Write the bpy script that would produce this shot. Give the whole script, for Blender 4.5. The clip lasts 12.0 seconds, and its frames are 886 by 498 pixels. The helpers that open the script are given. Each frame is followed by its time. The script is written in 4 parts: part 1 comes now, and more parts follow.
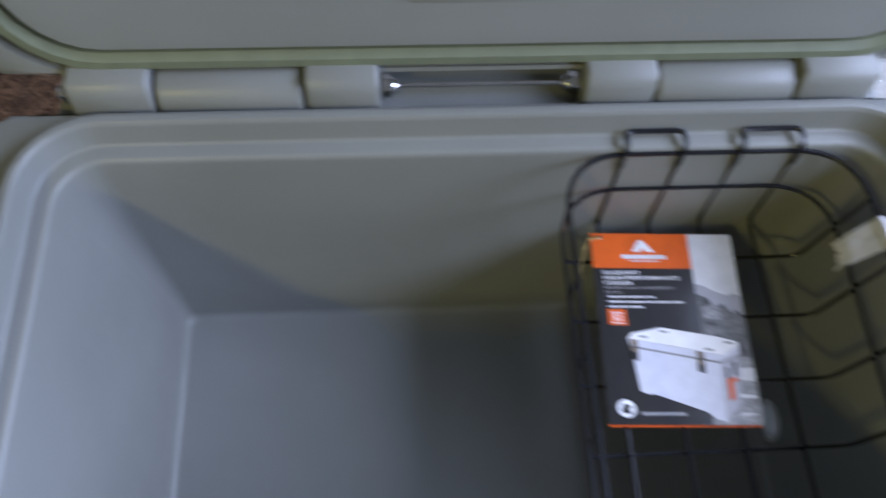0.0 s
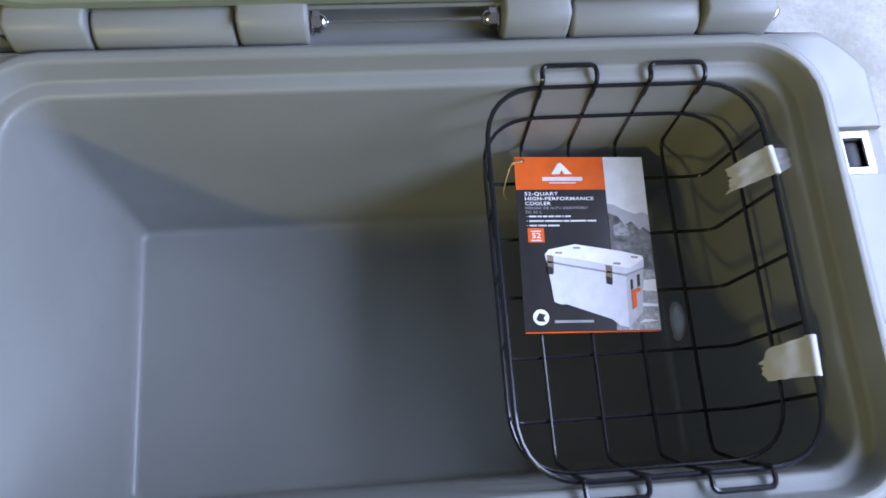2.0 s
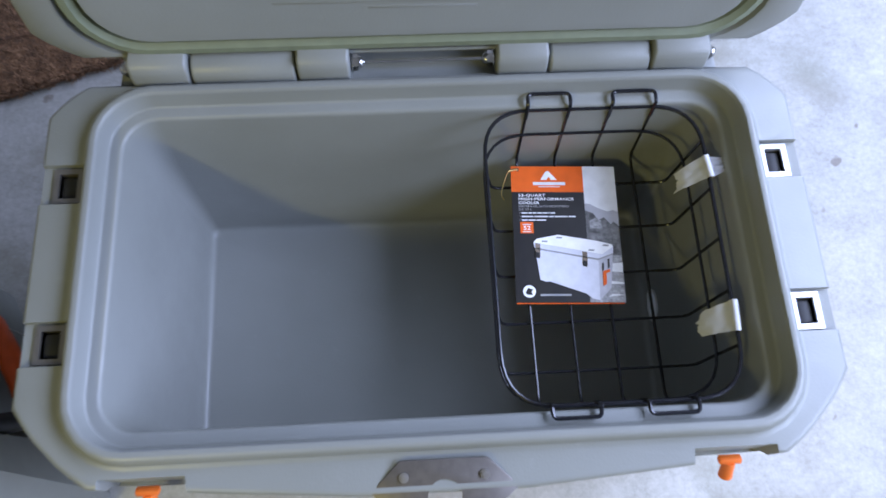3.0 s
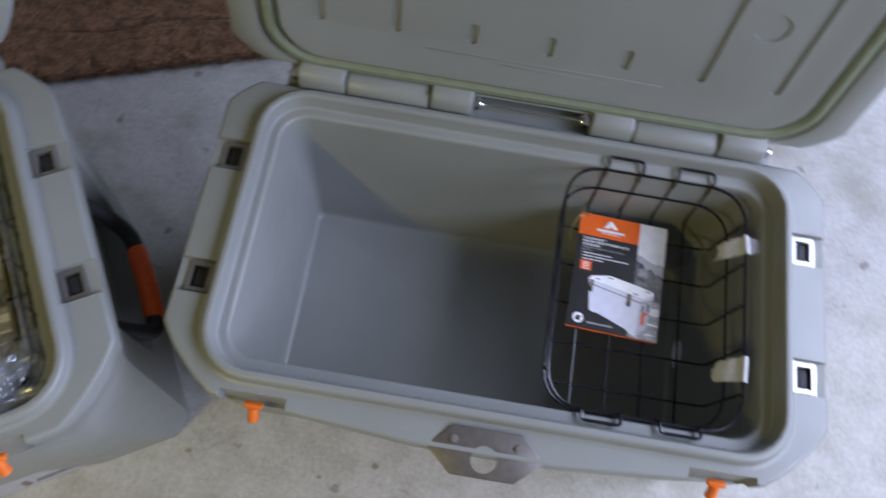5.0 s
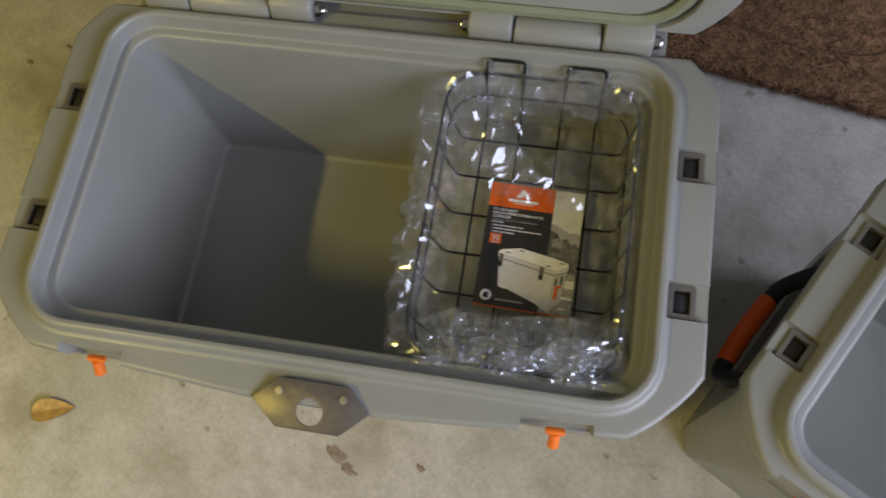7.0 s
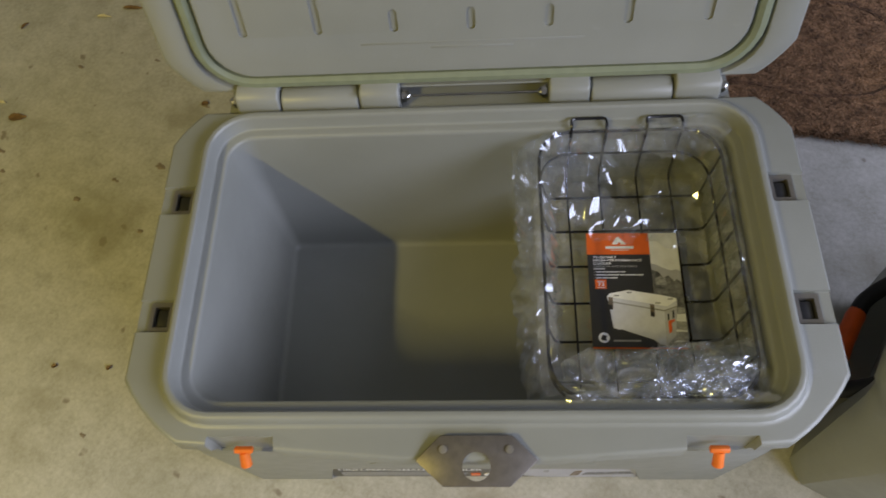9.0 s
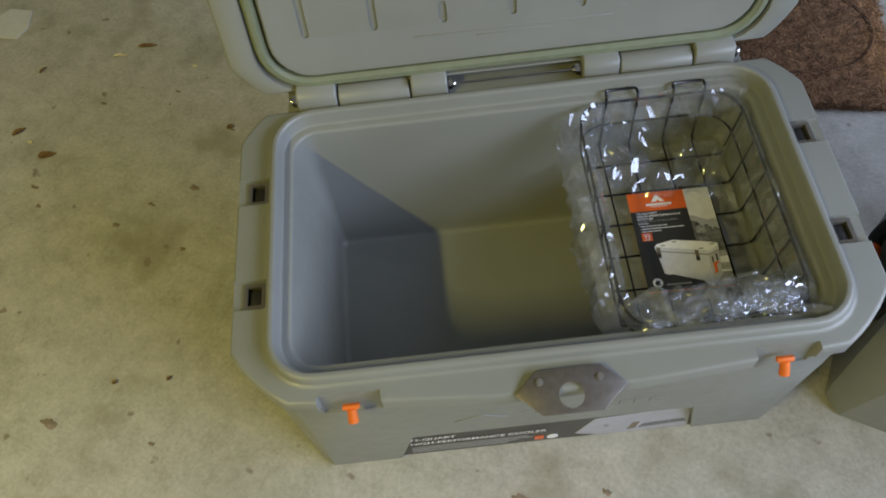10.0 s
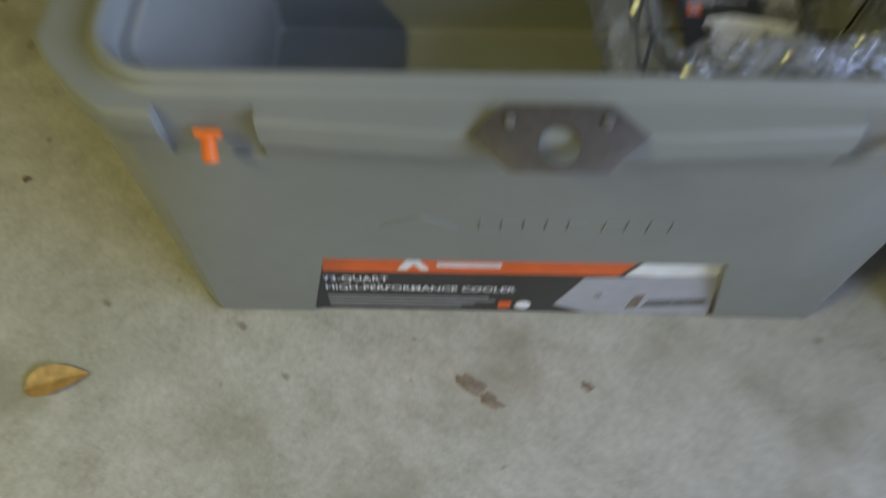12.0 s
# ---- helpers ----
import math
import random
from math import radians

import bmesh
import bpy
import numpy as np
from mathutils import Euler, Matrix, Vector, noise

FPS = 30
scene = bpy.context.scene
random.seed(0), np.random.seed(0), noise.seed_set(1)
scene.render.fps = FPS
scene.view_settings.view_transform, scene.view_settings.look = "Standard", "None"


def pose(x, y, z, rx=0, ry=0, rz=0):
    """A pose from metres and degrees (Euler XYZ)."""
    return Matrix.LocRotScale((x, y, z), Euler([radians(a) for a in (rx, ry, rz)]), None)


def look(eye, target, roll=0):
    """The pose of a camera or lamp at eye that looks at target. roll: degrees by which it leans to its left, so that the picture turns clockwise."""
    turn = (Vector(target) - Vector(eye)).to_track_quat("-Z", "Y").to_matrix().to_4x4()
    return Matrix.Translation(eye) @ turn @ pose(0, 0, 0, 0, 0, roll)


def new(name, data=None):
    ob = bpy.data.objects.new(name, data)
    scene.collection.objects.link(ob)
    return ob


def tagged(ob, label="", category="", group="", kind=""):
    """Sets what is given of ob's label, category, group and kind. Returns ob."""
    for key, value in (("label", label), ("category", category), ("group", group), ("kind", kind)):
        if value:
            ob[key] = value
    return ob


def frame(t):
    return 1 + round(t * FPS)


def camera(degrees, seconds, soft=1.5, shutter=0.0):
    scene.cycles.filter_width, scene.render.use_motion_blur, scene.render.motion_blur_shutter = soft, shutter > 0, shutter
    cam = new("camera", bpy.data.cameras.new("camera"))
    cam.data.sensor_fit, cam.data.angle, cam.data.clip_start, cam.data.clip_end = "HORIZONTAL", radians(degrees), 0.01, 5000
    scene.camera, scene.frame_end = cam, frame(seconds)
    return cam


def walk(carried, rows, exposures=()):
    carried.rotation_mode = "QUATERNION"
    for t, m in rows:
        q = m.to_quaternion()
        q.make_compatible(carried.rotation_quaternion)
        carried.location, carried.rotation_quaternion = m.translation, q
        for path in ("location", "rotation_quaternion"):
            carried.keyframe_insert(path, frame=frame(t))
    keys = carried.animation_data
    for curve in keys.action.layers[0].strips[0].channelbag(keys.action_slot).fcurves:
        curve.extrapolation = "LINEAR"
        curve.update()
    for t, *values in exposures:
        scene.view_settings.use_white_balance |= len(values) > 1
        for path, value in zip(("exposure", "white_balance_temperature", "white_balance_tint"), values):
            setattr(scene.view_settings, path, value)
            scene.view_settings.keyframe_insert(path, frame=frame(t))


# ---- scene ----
SOFT, SHUTTER = 1.6, 0.65
cam = camera(60.57, 12.0, SOFT, SHUTTER)
ROWS = [
    (0, -0.0589, -0.1405, 0.8210, 25.10, -1.98, -2.81),
    (0.5, -0.0096, -0.1595, 0.8425, 23.26, -5.06, -5.18),
    (1, -0.0357, -0.1349, 0.8428, 20.67, -5.81, -5.44),
    (1.5, -0.0445, -0.1289, 0.8344, 17.86, -5.87, -5.23),
    (2, -0.0335, -0.1352, 0.8801, 16.82, -4.21, -4.29),
    (2.5, -0.0224, -0.1768, 0.9485, 17.74, -2.58, -3.47),
    (4.3, -0.0208, -0.3074, 1.1879, 20.85, -1.34, -0.48),
    (4.5, -0.0334, -0.3051, 1.1843, 20.56, -1.90, 1.72),
    (5, -0.0771, -0.3002, 1.1817, 20.33, -3.25, 8.99),
    (5.5, -0.1980, -0.3031, 1.1794, 19.63, -4.59, 18.25),
    (6, -0.3152, -0.3371, 1.1752, 19.90, -2.01, 26.75),
    (6.5, -0.4218, -0.3649, 1.1667, 19.39, 1.86, 37.15),
    (7, -0.4870, -0.3819, 1.1714, 18.10, 4.17, 39.28),
    (7.2, -0.5052, -0.3888, 1.1766, 17.65, 4.18, 37.99),
    (8.8, -0.5884, -0.5419, 1.1863, 26.63, 4.18, 30.36),
    (9, -0.5949, -0.5612, 1.1832, 26.91, 3.90, 30.79),
    (9.5, -0.6301, -0.6241, 1.1987, 27.68, 3.32, 31.24),
    (10, -0.6528, -0.7331, 1.2139, 29.95, 3.80, 24.83),
    (10.5, -0.6736, -0.8100, 1.2111, 31.42, 0.74, 23.99),
    (11, -0.6432, -0.8440, 1.1986, 32.58, -0.53, 22.93),
    (11.2, -0.6117, -0.8273, 1.1719, 31.89, 0.85, 24.94),
    (11.5, -0.5918, -0.7985, 1.0816, 31.12, -3.79, 32.58),
    (12, -0.5914, -0.7565, 0.8076, 30.05, 0.07, 31.15),
]

walk(cam, [(t, pose(x, y, z, rx, ry, rz)) for t, x, y, z, rx, ry, rz in ROWS],
     exposures=[(0.0, 0.16, 6350, 11), (1.0, 0.38, 6350, 12), (2.0, 0.44, 6200, 12), (2.5, 0.47, 6100, 11), (4.5, 0.0, 6550, 12), (5.5, 0.0, 6950, 12), (7.0, 0.08, 7900, 11),
                (9.0, 0.14, 7550, 10), (10.5, 0.06, 6850, 3), (11.2, 0.0, 6700, 4), (12.0, -0.17, 6350, 7)])

# ---- world and light ----
world = bpy.data.worlds.new("world")
scene.world = world
world.use_nodes = True
sky = world.node_tree.nodes.new("ShaderNodeTexSky")
sky.sky_type, sky.sun_disc = "NISHITA", False
sky.sun_elevation, sky.sun_rotation = radians(50), radians(140)
world.node_tree.links.new(sky.outputs[0], world.node_tree.nodes["Background"].inputs[0])
world.node_tree.nodes["Background"].inputs[1].default_value = 0.06


def area_lamp(name, size_x, size_y, power, colour, m, spread=180):
    data = bpy.data.lights.new(name, "AREA")
    data.shape, data.size, data.size_y, data.energy, data.color = "RECTANGLE", size_x, size_y, power, colour
    data.spread = radians(spread)
    ob = new(name, data)
    ob.matrix_world = m
    return ob


# sky over the trees, through the upper half of the wide door opening on the east side
area_lamp("door_daylight", 3.2, 1.00, 112, (0.69, 0.795, 1.19), look((1.76, 0.10, 1.66), (0.0, 0.10, 0.36)))
# the tube lamp under the ceiling in the front half of the room
area_lamp("ceiling_tube", 0.58, 0.09, 47.0, (1.0, 0.885, 0.27), pose(-1.52, -2.19, 2.30, 12, 0, 120))


# ---- materials ----
def material(name):
    mat = bpy.data.materials.new(name)
    mat.use_nodes = True
    tree = mat.node_tree
    return mat, tree, tree.nodes["Principled BSDF"], tree.links.new


def coords(tree, kind="Object"):
    return tree.nodes.new("ShaderNodeTexCoord").outputs[kind]


def noise_node(tree, vec, scale, detail=4.0, rough=0.55):
    n = tree.nodes.new("ShaderNodeTexNoise")
    n.inputs["Scale"].default_value, n.inputs["Detail"].default_value = scale, detail
    n.inputs["Roughness"].default_value = rough
    tree.links.new(vec, n.inputs["Vector"])
    return n.outputs["Fac"]


def ramp(tree, fac, *stops):
    r = tree.nodes.new("ShaderNodeValToRGB")
    while len(r.color_ramp.elements) < len(stops):
        r.color_ramp.elements.new(0.5)
    for e, (pos, col) in zip(r.color_ramp.elements, stops):
        e.position, e.color = pos, (*col, 1.0)
    tree.links.new(fac, r.inputs[0])
    return r.outputs["Color"]


def bump(tree, bsdf, height, strength, distance):
    b = tree.nodes.new("ShaderNodeBump")
    b.inputs["Strength"].default_value, b.inputs["Distance"].default_value = strength, distance
    tree.links.new(height, b.inputs["Height"])
    tree.links.new(b.outputs[0], bsdf.inputs["Normal"])


def mixed(tree, fac, a, b, mode="MIX"):
    m = tree.nodes.new("ShaderNodeMix")
    m.data_type, m.blend_type = "RGBA", mode
    if isinstance(fac, float):
        m.inputs["Factor"].default_value = fac
    else:
        tree.links.new(fac, m.inputs["Factor"])
    for socket, v in ((6, a), (7, b)):
        if isinstance(v, tuple):
            m.inputs[socket].default_value = (*v, 1.0)
        else:
            tree.links.new(v, m.inputs[socket])
    return m.outputs[2]


def plain(name, colour, rough, metal=0.0, grain=0.08, scale=60.0, relief=0.0):
    mat, tree, bsdf, link = material(name)
    n = noise_node(tree, coords(tree), scale)
    lo = tuple(c * (1 - grain) for c in colour)
    hi = tuple(min(1.0, c * (1 + grain)) for c in colour)
    link(ramp(tree, n, (0.3, lo), (0.7, hi)), bsdf.inputs["Base Color"])
    bsdf.inputs["Roughness"].default_value, bsdf.inputs["Metallic"].default_value = rough, metal
    if relief:
        bump(tree, bsdf, n, 0.4, relief)
    return mat


def rotomoulded():
    """Grey-green moulded plastic with a fine orange-peel skin and faint scuffs."""
    mat, tree, bsdf, link = material("moulded_plastic")
    v = coords(tree)
    big = noise_node(tree, v, 7.0, 3.0)
    fine = noise_node(tree, v, 420.0, 2.0)
    c = ramp(tree, big, (0.3, (0.228, 0.236, 0.212)), (0.7, (0.254, 0.262, 0.238)))
    scuff = noise_node(tree, v, 38.0, 6.0, 0.7)
    c = mixed(tree, ramp(tree, scuff, (0.62, (0, 0, 0)), (0.74, (0.35, 0.35, 0.35))), c, (0.30, 0.304, 0.28))
    link(c, bsdf.inputs["Base Color"])
    link(ramp(tree, scuff, (0.3, (0.34, 0.34, 0.34)), (0.7, (0.46, 0.46, 0.46))), bsdf.inputs["Roughness"])
    bump(tree, bsdf, fine, 0.25, 0.0006)
    return mat


def concrete():
    """A worn slab: broad cloudy tones, olive damp stains, pale scuffs and small dark specks."""
    mat, tree, bsdf, link = material("concrete")
    v = coords(tree)
    big = noise_node(tree, v, 1.3, 5.0)
    mid = noise_node(tree, v, 17.0, 8.0, 0.76)
    fine = noise_node(tree, v, 130.0, 4.0, 0.7)
    c = ramp(tree, big, (0.3, (0.375, 0.37, 0.315)), (0.7, (0.46, 0.45, 0.41)))
    c = mixed(tree, 0.66, c, ramp(tree, mid, (0.33, (0.235, 0.222, 0.165)), (0.50, (0.42, 0.408, 0.355)), (0.66, (0.56, 0.545, 0.50))))
    c = mixed(tree, 0.32, c, ramp(tree, fine, (0.3, (0.26, 0.24, 0.20)), (0.7, (0.60, 0.59, 0.56))))
    stain = noise_node(tree, v, 3.6, 5.0, 0.6)
    c = mixed(tree, ramp(tree, stain, (0.54, (0, 0, 0)), (0.70, (0.55, 0.55, 0.55))), c, (0.215, 0.215, 0.145))
    speck = noise_node(tree, v, 26.0, 2.5, 0.5)
    c = mixed(tree, ramp(tree, speck, (0.685, (0, 0, 0)), (0.73, (0.65, 0.65, 0.65))), c, (0.15, 0.115, 0.08))
    blot = noise_node(tree, v, 7.5, 3.0, 0.5)
    c = mixed(tree, ramp(tree, blot, (0.56, (0, 0, 0)), (0.70, (0.55, 0.55, 0.55))), c, (0.24, 0.22, 0.155))
    pale = noise_node(tree, v, 16.0, 4.0, 0.6)
    c = mixed(tree, ramp(tree, pale, (0.64, (0, 0, 0)), (0.74, (0.4, 0.4, 0.4))), c, (0.58, 0.57, 0.54))
    link(c, bsdf.inputs["Base Color"])
    link(ramp(tree, mid, (0.3, (0.60, 0.60, 0.60)), (0.7, (0.80, 0.80, 0.80))), bsdf.inputs["Roughness"])
    bump(tree, bsdf, mid, 0.2, 0.004)
    return mat


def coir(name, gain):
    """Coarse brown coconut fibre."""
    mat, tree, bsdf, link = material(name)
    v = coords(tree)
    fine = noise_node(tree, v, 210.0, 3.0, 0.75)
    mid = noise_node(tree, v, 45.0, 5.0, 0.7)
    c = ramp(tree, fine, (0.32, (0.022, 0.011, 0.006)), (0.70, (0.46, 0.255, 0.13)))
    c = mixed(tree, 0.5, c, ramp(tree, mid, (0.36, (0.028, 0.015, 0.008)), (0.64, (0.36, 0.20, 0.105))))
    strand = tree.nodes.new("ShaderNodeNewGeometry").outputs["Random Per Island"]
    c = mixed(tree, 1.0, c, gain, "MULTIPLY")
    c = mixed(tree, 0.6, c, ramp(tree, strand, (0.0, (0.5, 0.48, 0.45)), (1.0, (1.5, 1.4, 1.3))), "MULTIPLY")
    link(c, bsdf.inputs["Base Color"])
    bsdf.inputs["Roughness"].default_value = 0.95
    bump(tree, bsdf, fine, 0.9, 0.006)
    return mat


def film_plastic(name, rough, sheen, haze):
    """Thin clear film: see-through, glossy and slightly hazy."""
    mat, tree, bsdf, link = material(name)
    tree.nodes.remove(bsdf)
    clear = tree.nodes.new("ShaderNodeBsdfTransparent")
    clear.inputs[0].default_value = (0.97, 0.97, 0.965, 1)
    gloss = tree.nodes.new("ShaderNodeBsdfGlossy")
    gloss.inputs["Roughness"].default_value = rough
    gloss.inputs["Color"].default_value = (0.88, 0.93, 1.0, 1)
    facing = tree.nodes.new("ShaderNodeLayerWeight")
    facing.inputs["Blend"].default_value = 0.5
    power = tree.nodes.new("ShaderNodeMath")
    power.operation = "POWER"
    power.inputs[1].default_value = 2.5
    link(facing.outputs["Facing"], power.inputs[0])
    fres = tree.nodes.new("ShaderNodeMath")
    fres.operation = "MULTIPLY_ADD"
    fres.inputs[1].default_value, fres.inputs[2].default_value = 0.42, sheen
    link(power.outputs[0], fres.inputs[0])
    milk = tree.nodes.new("ShaderNodeBsdfDiffuse")
    milk.inputs[0].default_value = (0.8, 0.81, 0.83, 1)
    cloud = noise_node(tree, coords(tree), 22.0, 4.0, 0.6)
    veil = tree.nodes.new("ShaderNodeMath")
    veil.operation = "MULTIPLY"
    veil.inputs[1].default_value = haze
    link(ramp(tree, cloud, (0.40, (0.15, 0.15, 0.15)), (0.64, (1, 1, 1))), veil.inputs[0])
    dull = tree.nodes.new("ShaderNodeMixShader")
    link(veil.outputs[0], dull.inputs[0])
    link(clear.outputs[0], dull.inputs[1])
    link(milk.outputs[0], dull.inputs[2])
    mix = tree.nodes.new("ShaderNodeMixShader")
    link(fres.outputs[0], mix.inputs[0])
    link(dull.outputs[0], mix.inputs[1])
    link(gloss.outputs[0], mix.inputs[2])
    link(mix.outputs[0], tree.nodes["Material Output"].inputs[0])
    return mat


PLASTIC = rotomoulded()
CONCRETE = concrete()
COIR = coir("coir", (1.1, 1.12, 1.12))
COIR_PALE = coir("pale_coir", (1.75, 1.8, 1.65))
GROOVE_SHADE = coir("groove_shade_coir", (0.66, 0.64, 0.64))
FILM = film_plastic("clear_film", 0.10, 0.09, 0.08)
CREASED = film_plastic("creased_film", 0.16, 0.22, 0.28)
LIMP = film_plastic("limp_film", 0.08, 0.10, 0.05)
VEIL = film_plastic("doubled_film", 0.16, 0.10, 0.34)
GASKET = plain("gasket_rubber", (0.19, 0.215, 0.14), 0.6)
RUBBER = plain("black_rubber", (0.018, 0.018, 0.018), 0.6)
ORANGE = plain("orange_rubber", (0.80, 0.17, 0.02), 0.5)
STEEL = plain("brushed_steel", (0.150, 0.134, 0.115), 0.42, 0.5, 0.12, 120.0)
CHROME = plain("bright_steel", (0.72, 0.71, 0.69), 0.16, 1.0)
SLOT_LIT = plain("slot_metal_lit", (0.82, 0.82, 0.82), 0.42, 0.85)
SCREW = plain("screw_steel", (0.42, 0.40, 0.37), 0.34, 0.8)
GRIP = plain("orange_grip", (0.92, 0.125, 0.012), 0.45)
BRASS = plain("brass_wire", (0.70, 0.52, 0.20), 0.3, 1.0)
WIRE = plain("black_coated_wire", (0.010, 0.010, 0.012), 0.24)
PAPER = plain("white_paper", (0.56, 0.56, 0.56), 0.85, 0.0, 0.05, 80.0, 0.001)
INK = plain("charcoal_print", (0.035, 0.034, 0.034), 0.28)
INK_ORANGE = plain("orange_print", (0.78, 0.135, 0.02), 0.28)
INK_WHITE = plain("white_print", (0.88, 0.88, 0.88), 0.28)
INK_GREY = plain("grey_print", (0.30, 0.30, 0.30), 0.4)
INK_SKY = plain("pale_print", (0.74, 0.75, 0.77), 0.28)
INK_HAZE = plain("haze_print", (0.42, 0.42, 0.46), 0.35)
INK_PALE = plain("pale_grey_print", (0.42, 0.42, 0.42), 0.35)
INK_COOL = plain("cool_print", (0.66, 0.67, 0.74), 0.3, 0.0, 0.06, 140.0)
INK_HAZY = plain("shaded_print", (0.50, 0.50, 0.55), 0.3, 0.0, 0.12, 140.0)
INK_HILL = plain("hill_print", (0.16, 0.16, 0.16), 0.4, 0.0, 0.6, 160.0)
INK_STONE = plain("stone_print", (0.32, 0.32, 0.33), 0.4, 0.0, 0.5, 220.0)
WALL = plain("painted_plaster", (0.25, 0.245, 0.225), 0.8, 0.0, 0.06, 8.0)
LEAF = plain("dry_leaf", (0.40, 0.25, 0.08), 0.6, 0.0, 0.35, 70.0)
SHRED = plain("brown_shred", (0.17, 0.095, 0.035), 0.7, 0.0, 0.35, 90.0)
STRAW = plain("straw_shred", (0.62, 0.56, 0.36), 0.6, 0.0, 0.2, 90.0)
MUD = plain("brown_smear", (0.23, 0.185, 0.14), 0.9, 0.0, 0.3, 90.0)
SLOT = plain("dull_metal", (0.30, 0.28, 0.25), 0.28, 0.7)


def milky_plastic():
    """White plastic that lets light through."""
    mat, tree, bsdf, link = material("milky_plastic")
    through_light = tree.nodes.new("ShaderNodeBsdfTranslucent")
    n = noise_node(tree, coords(tree), 90.0)
    link(ramp(tree, n, (0.3, (0.82, 0.83, 0.83)), (0.7, (0.90, 0.90, 0.90))), through_light.inputs[0])
    mix = tree.nodes.new("ShaderNodeMixShader")
    mix.inputs[0].default_value = 0.25
    link(through_light.outputs[0], mix.inputs[1])
    link(bsdf.outputs[0], mix.inputs[2])
    bsdf.inputs["Base Color"].default_value, bsdf.inputs["Roughness"].default_value = (0.8, 0.8, 0.8, 1), 0.35
    link(mix.outputs[0], tree.nodes["Material Output"].inputs[0])
    return mat


MILKY = milky_plastic()
DRAIN = plain("pale_plug", (0.74, 0.75, 0.74), 0.35)


# ---- mesh helpers ----
def finish(name, bm, mat, parent=None, label="", sharp=35):
    bmesh.ops.recalc_face_normals(bm, faces=bm.faces)
    me = bpy.data.meshes.new(name)
    bm.to_mesh(me)
    bm.free()
    me.materials.append(mat)
    for p in me.polygons:
        p.use_smooth = True
    me.set_sharp_from_angle(angle=radians(sharp))
    ob = new(name, me)
    if parent:
        ob.parent = parent
    if label:
        ob["label"] = label
    return ob


def part(name, bm, mat, parent, label="", sharp=35):
    return finish(name, bm, mat, parent, label, sharp)


def root(name, m, label, category, group=""):
    ob = new(name)
    ob.empty_display_size = 0.05
    ob.matrix_world = m
    return tagged(ob, label, category, group)


def add_box(bm, lo, hi, bevel=0.0, m=None):
    """A box with its edges rounded by bevel."""
    size = [hi[i] - lo[i] for i in range(3)]
    mid = [(hi[i] + lo[i]) / 2 for i in range(3)]
    made = bmesh.ops.create_cube(bm, size=1.0)["verts"]
    bmesh.ops.scale(bm, vec=size, verts=made)
    bmesh.ops.translate(bm, vec=mid, verts=made)
    if bevel:
        edges = list({e for v in made for e in v.link_edges})
        made = list({v for f in bmesh.ops.bevel(bm, geom=edges, offset=bevel, segments=2, affect="EDGES", profile=0.5)["faces"]
                     for v in f.verts} | {v for v in made if v.is_valid})
    if m is not None:
        bmesh.ops.transform(bm, matrix=m, verts=made)
    return made


def add_tube(bm, points, radius, sides=8, closed=False, cap=True):
    """A round bar swept along points; radius may be a list."""
    pts = [Vector(p) for p in points]
    n = len(pts)
    rad = radius if isinstance(radius, (list, tuple)) else [radius] * n
    rings, up = [], None
    for i, p in enumerate(pts):
        a = pts[(i - 1) % n] if closed or i else p
        b = pts[(i + 1) % n] if closed or i < n - 1 else p
        d = (b - a).normalized()
        if up is None:
            up = d.orthogonal().normalized()
        up = (up - d * up.dot(d)).normalized()
        side = d.cross(up)
        rings.append([bm.verts.new(p + (up * math.cos(2 * math.pi * k / sides) + side * math.sin(2 * math.pi * k / sides)) * rad[i])
                      for k in range(sides)])
    for i in range(n if closed else n - 1):
        r, s = rings[i], rings[(i + 1) % n]
        if closed and i == n - 1:
            gap = [min(range(sides), key=lambda k: (s[k].co - r[0].co).length)][0]
            s = s[gap:] + s[:gap]
        for k in range(sides):
            bm.faces.new((r[k], r[(k + 1) % sides], s[(k + 1) % sides], s[k]))
    if not closed and cap:
        bm.faces.new(rings[0][::-1])
        bm.faces.new(rings[-1])


def smooth_path(corners, radius, steps=4, closed=False):
    """A polyline with each bend rounded."""
    pts = [Vector(c) for c in corners]
    out, n = [], len(pts)
    for i, p in enumerate(pts):
        if not closed and i in (0, n - 1):
            out.append(p)
            continue
        a, b = pts[(i - 1) % n], pts[(i + 1) % n]
        ra = min(radius, (a - p).length * 0.48)
        rb = min(radius, (b - p).length * 0.48)
        s, e = p + (a - p).normalized() * ra, p + (b - p).normalized() * rb
        for k in range(steps + 1):
            u = k / steps
            out.append(s * (1 - u) ** 2 + p * 2 * u * (1 - u) + e * u * u)
    return out


STEP = 7      # points on each corner
RUN = 8       # pieces on each straight side


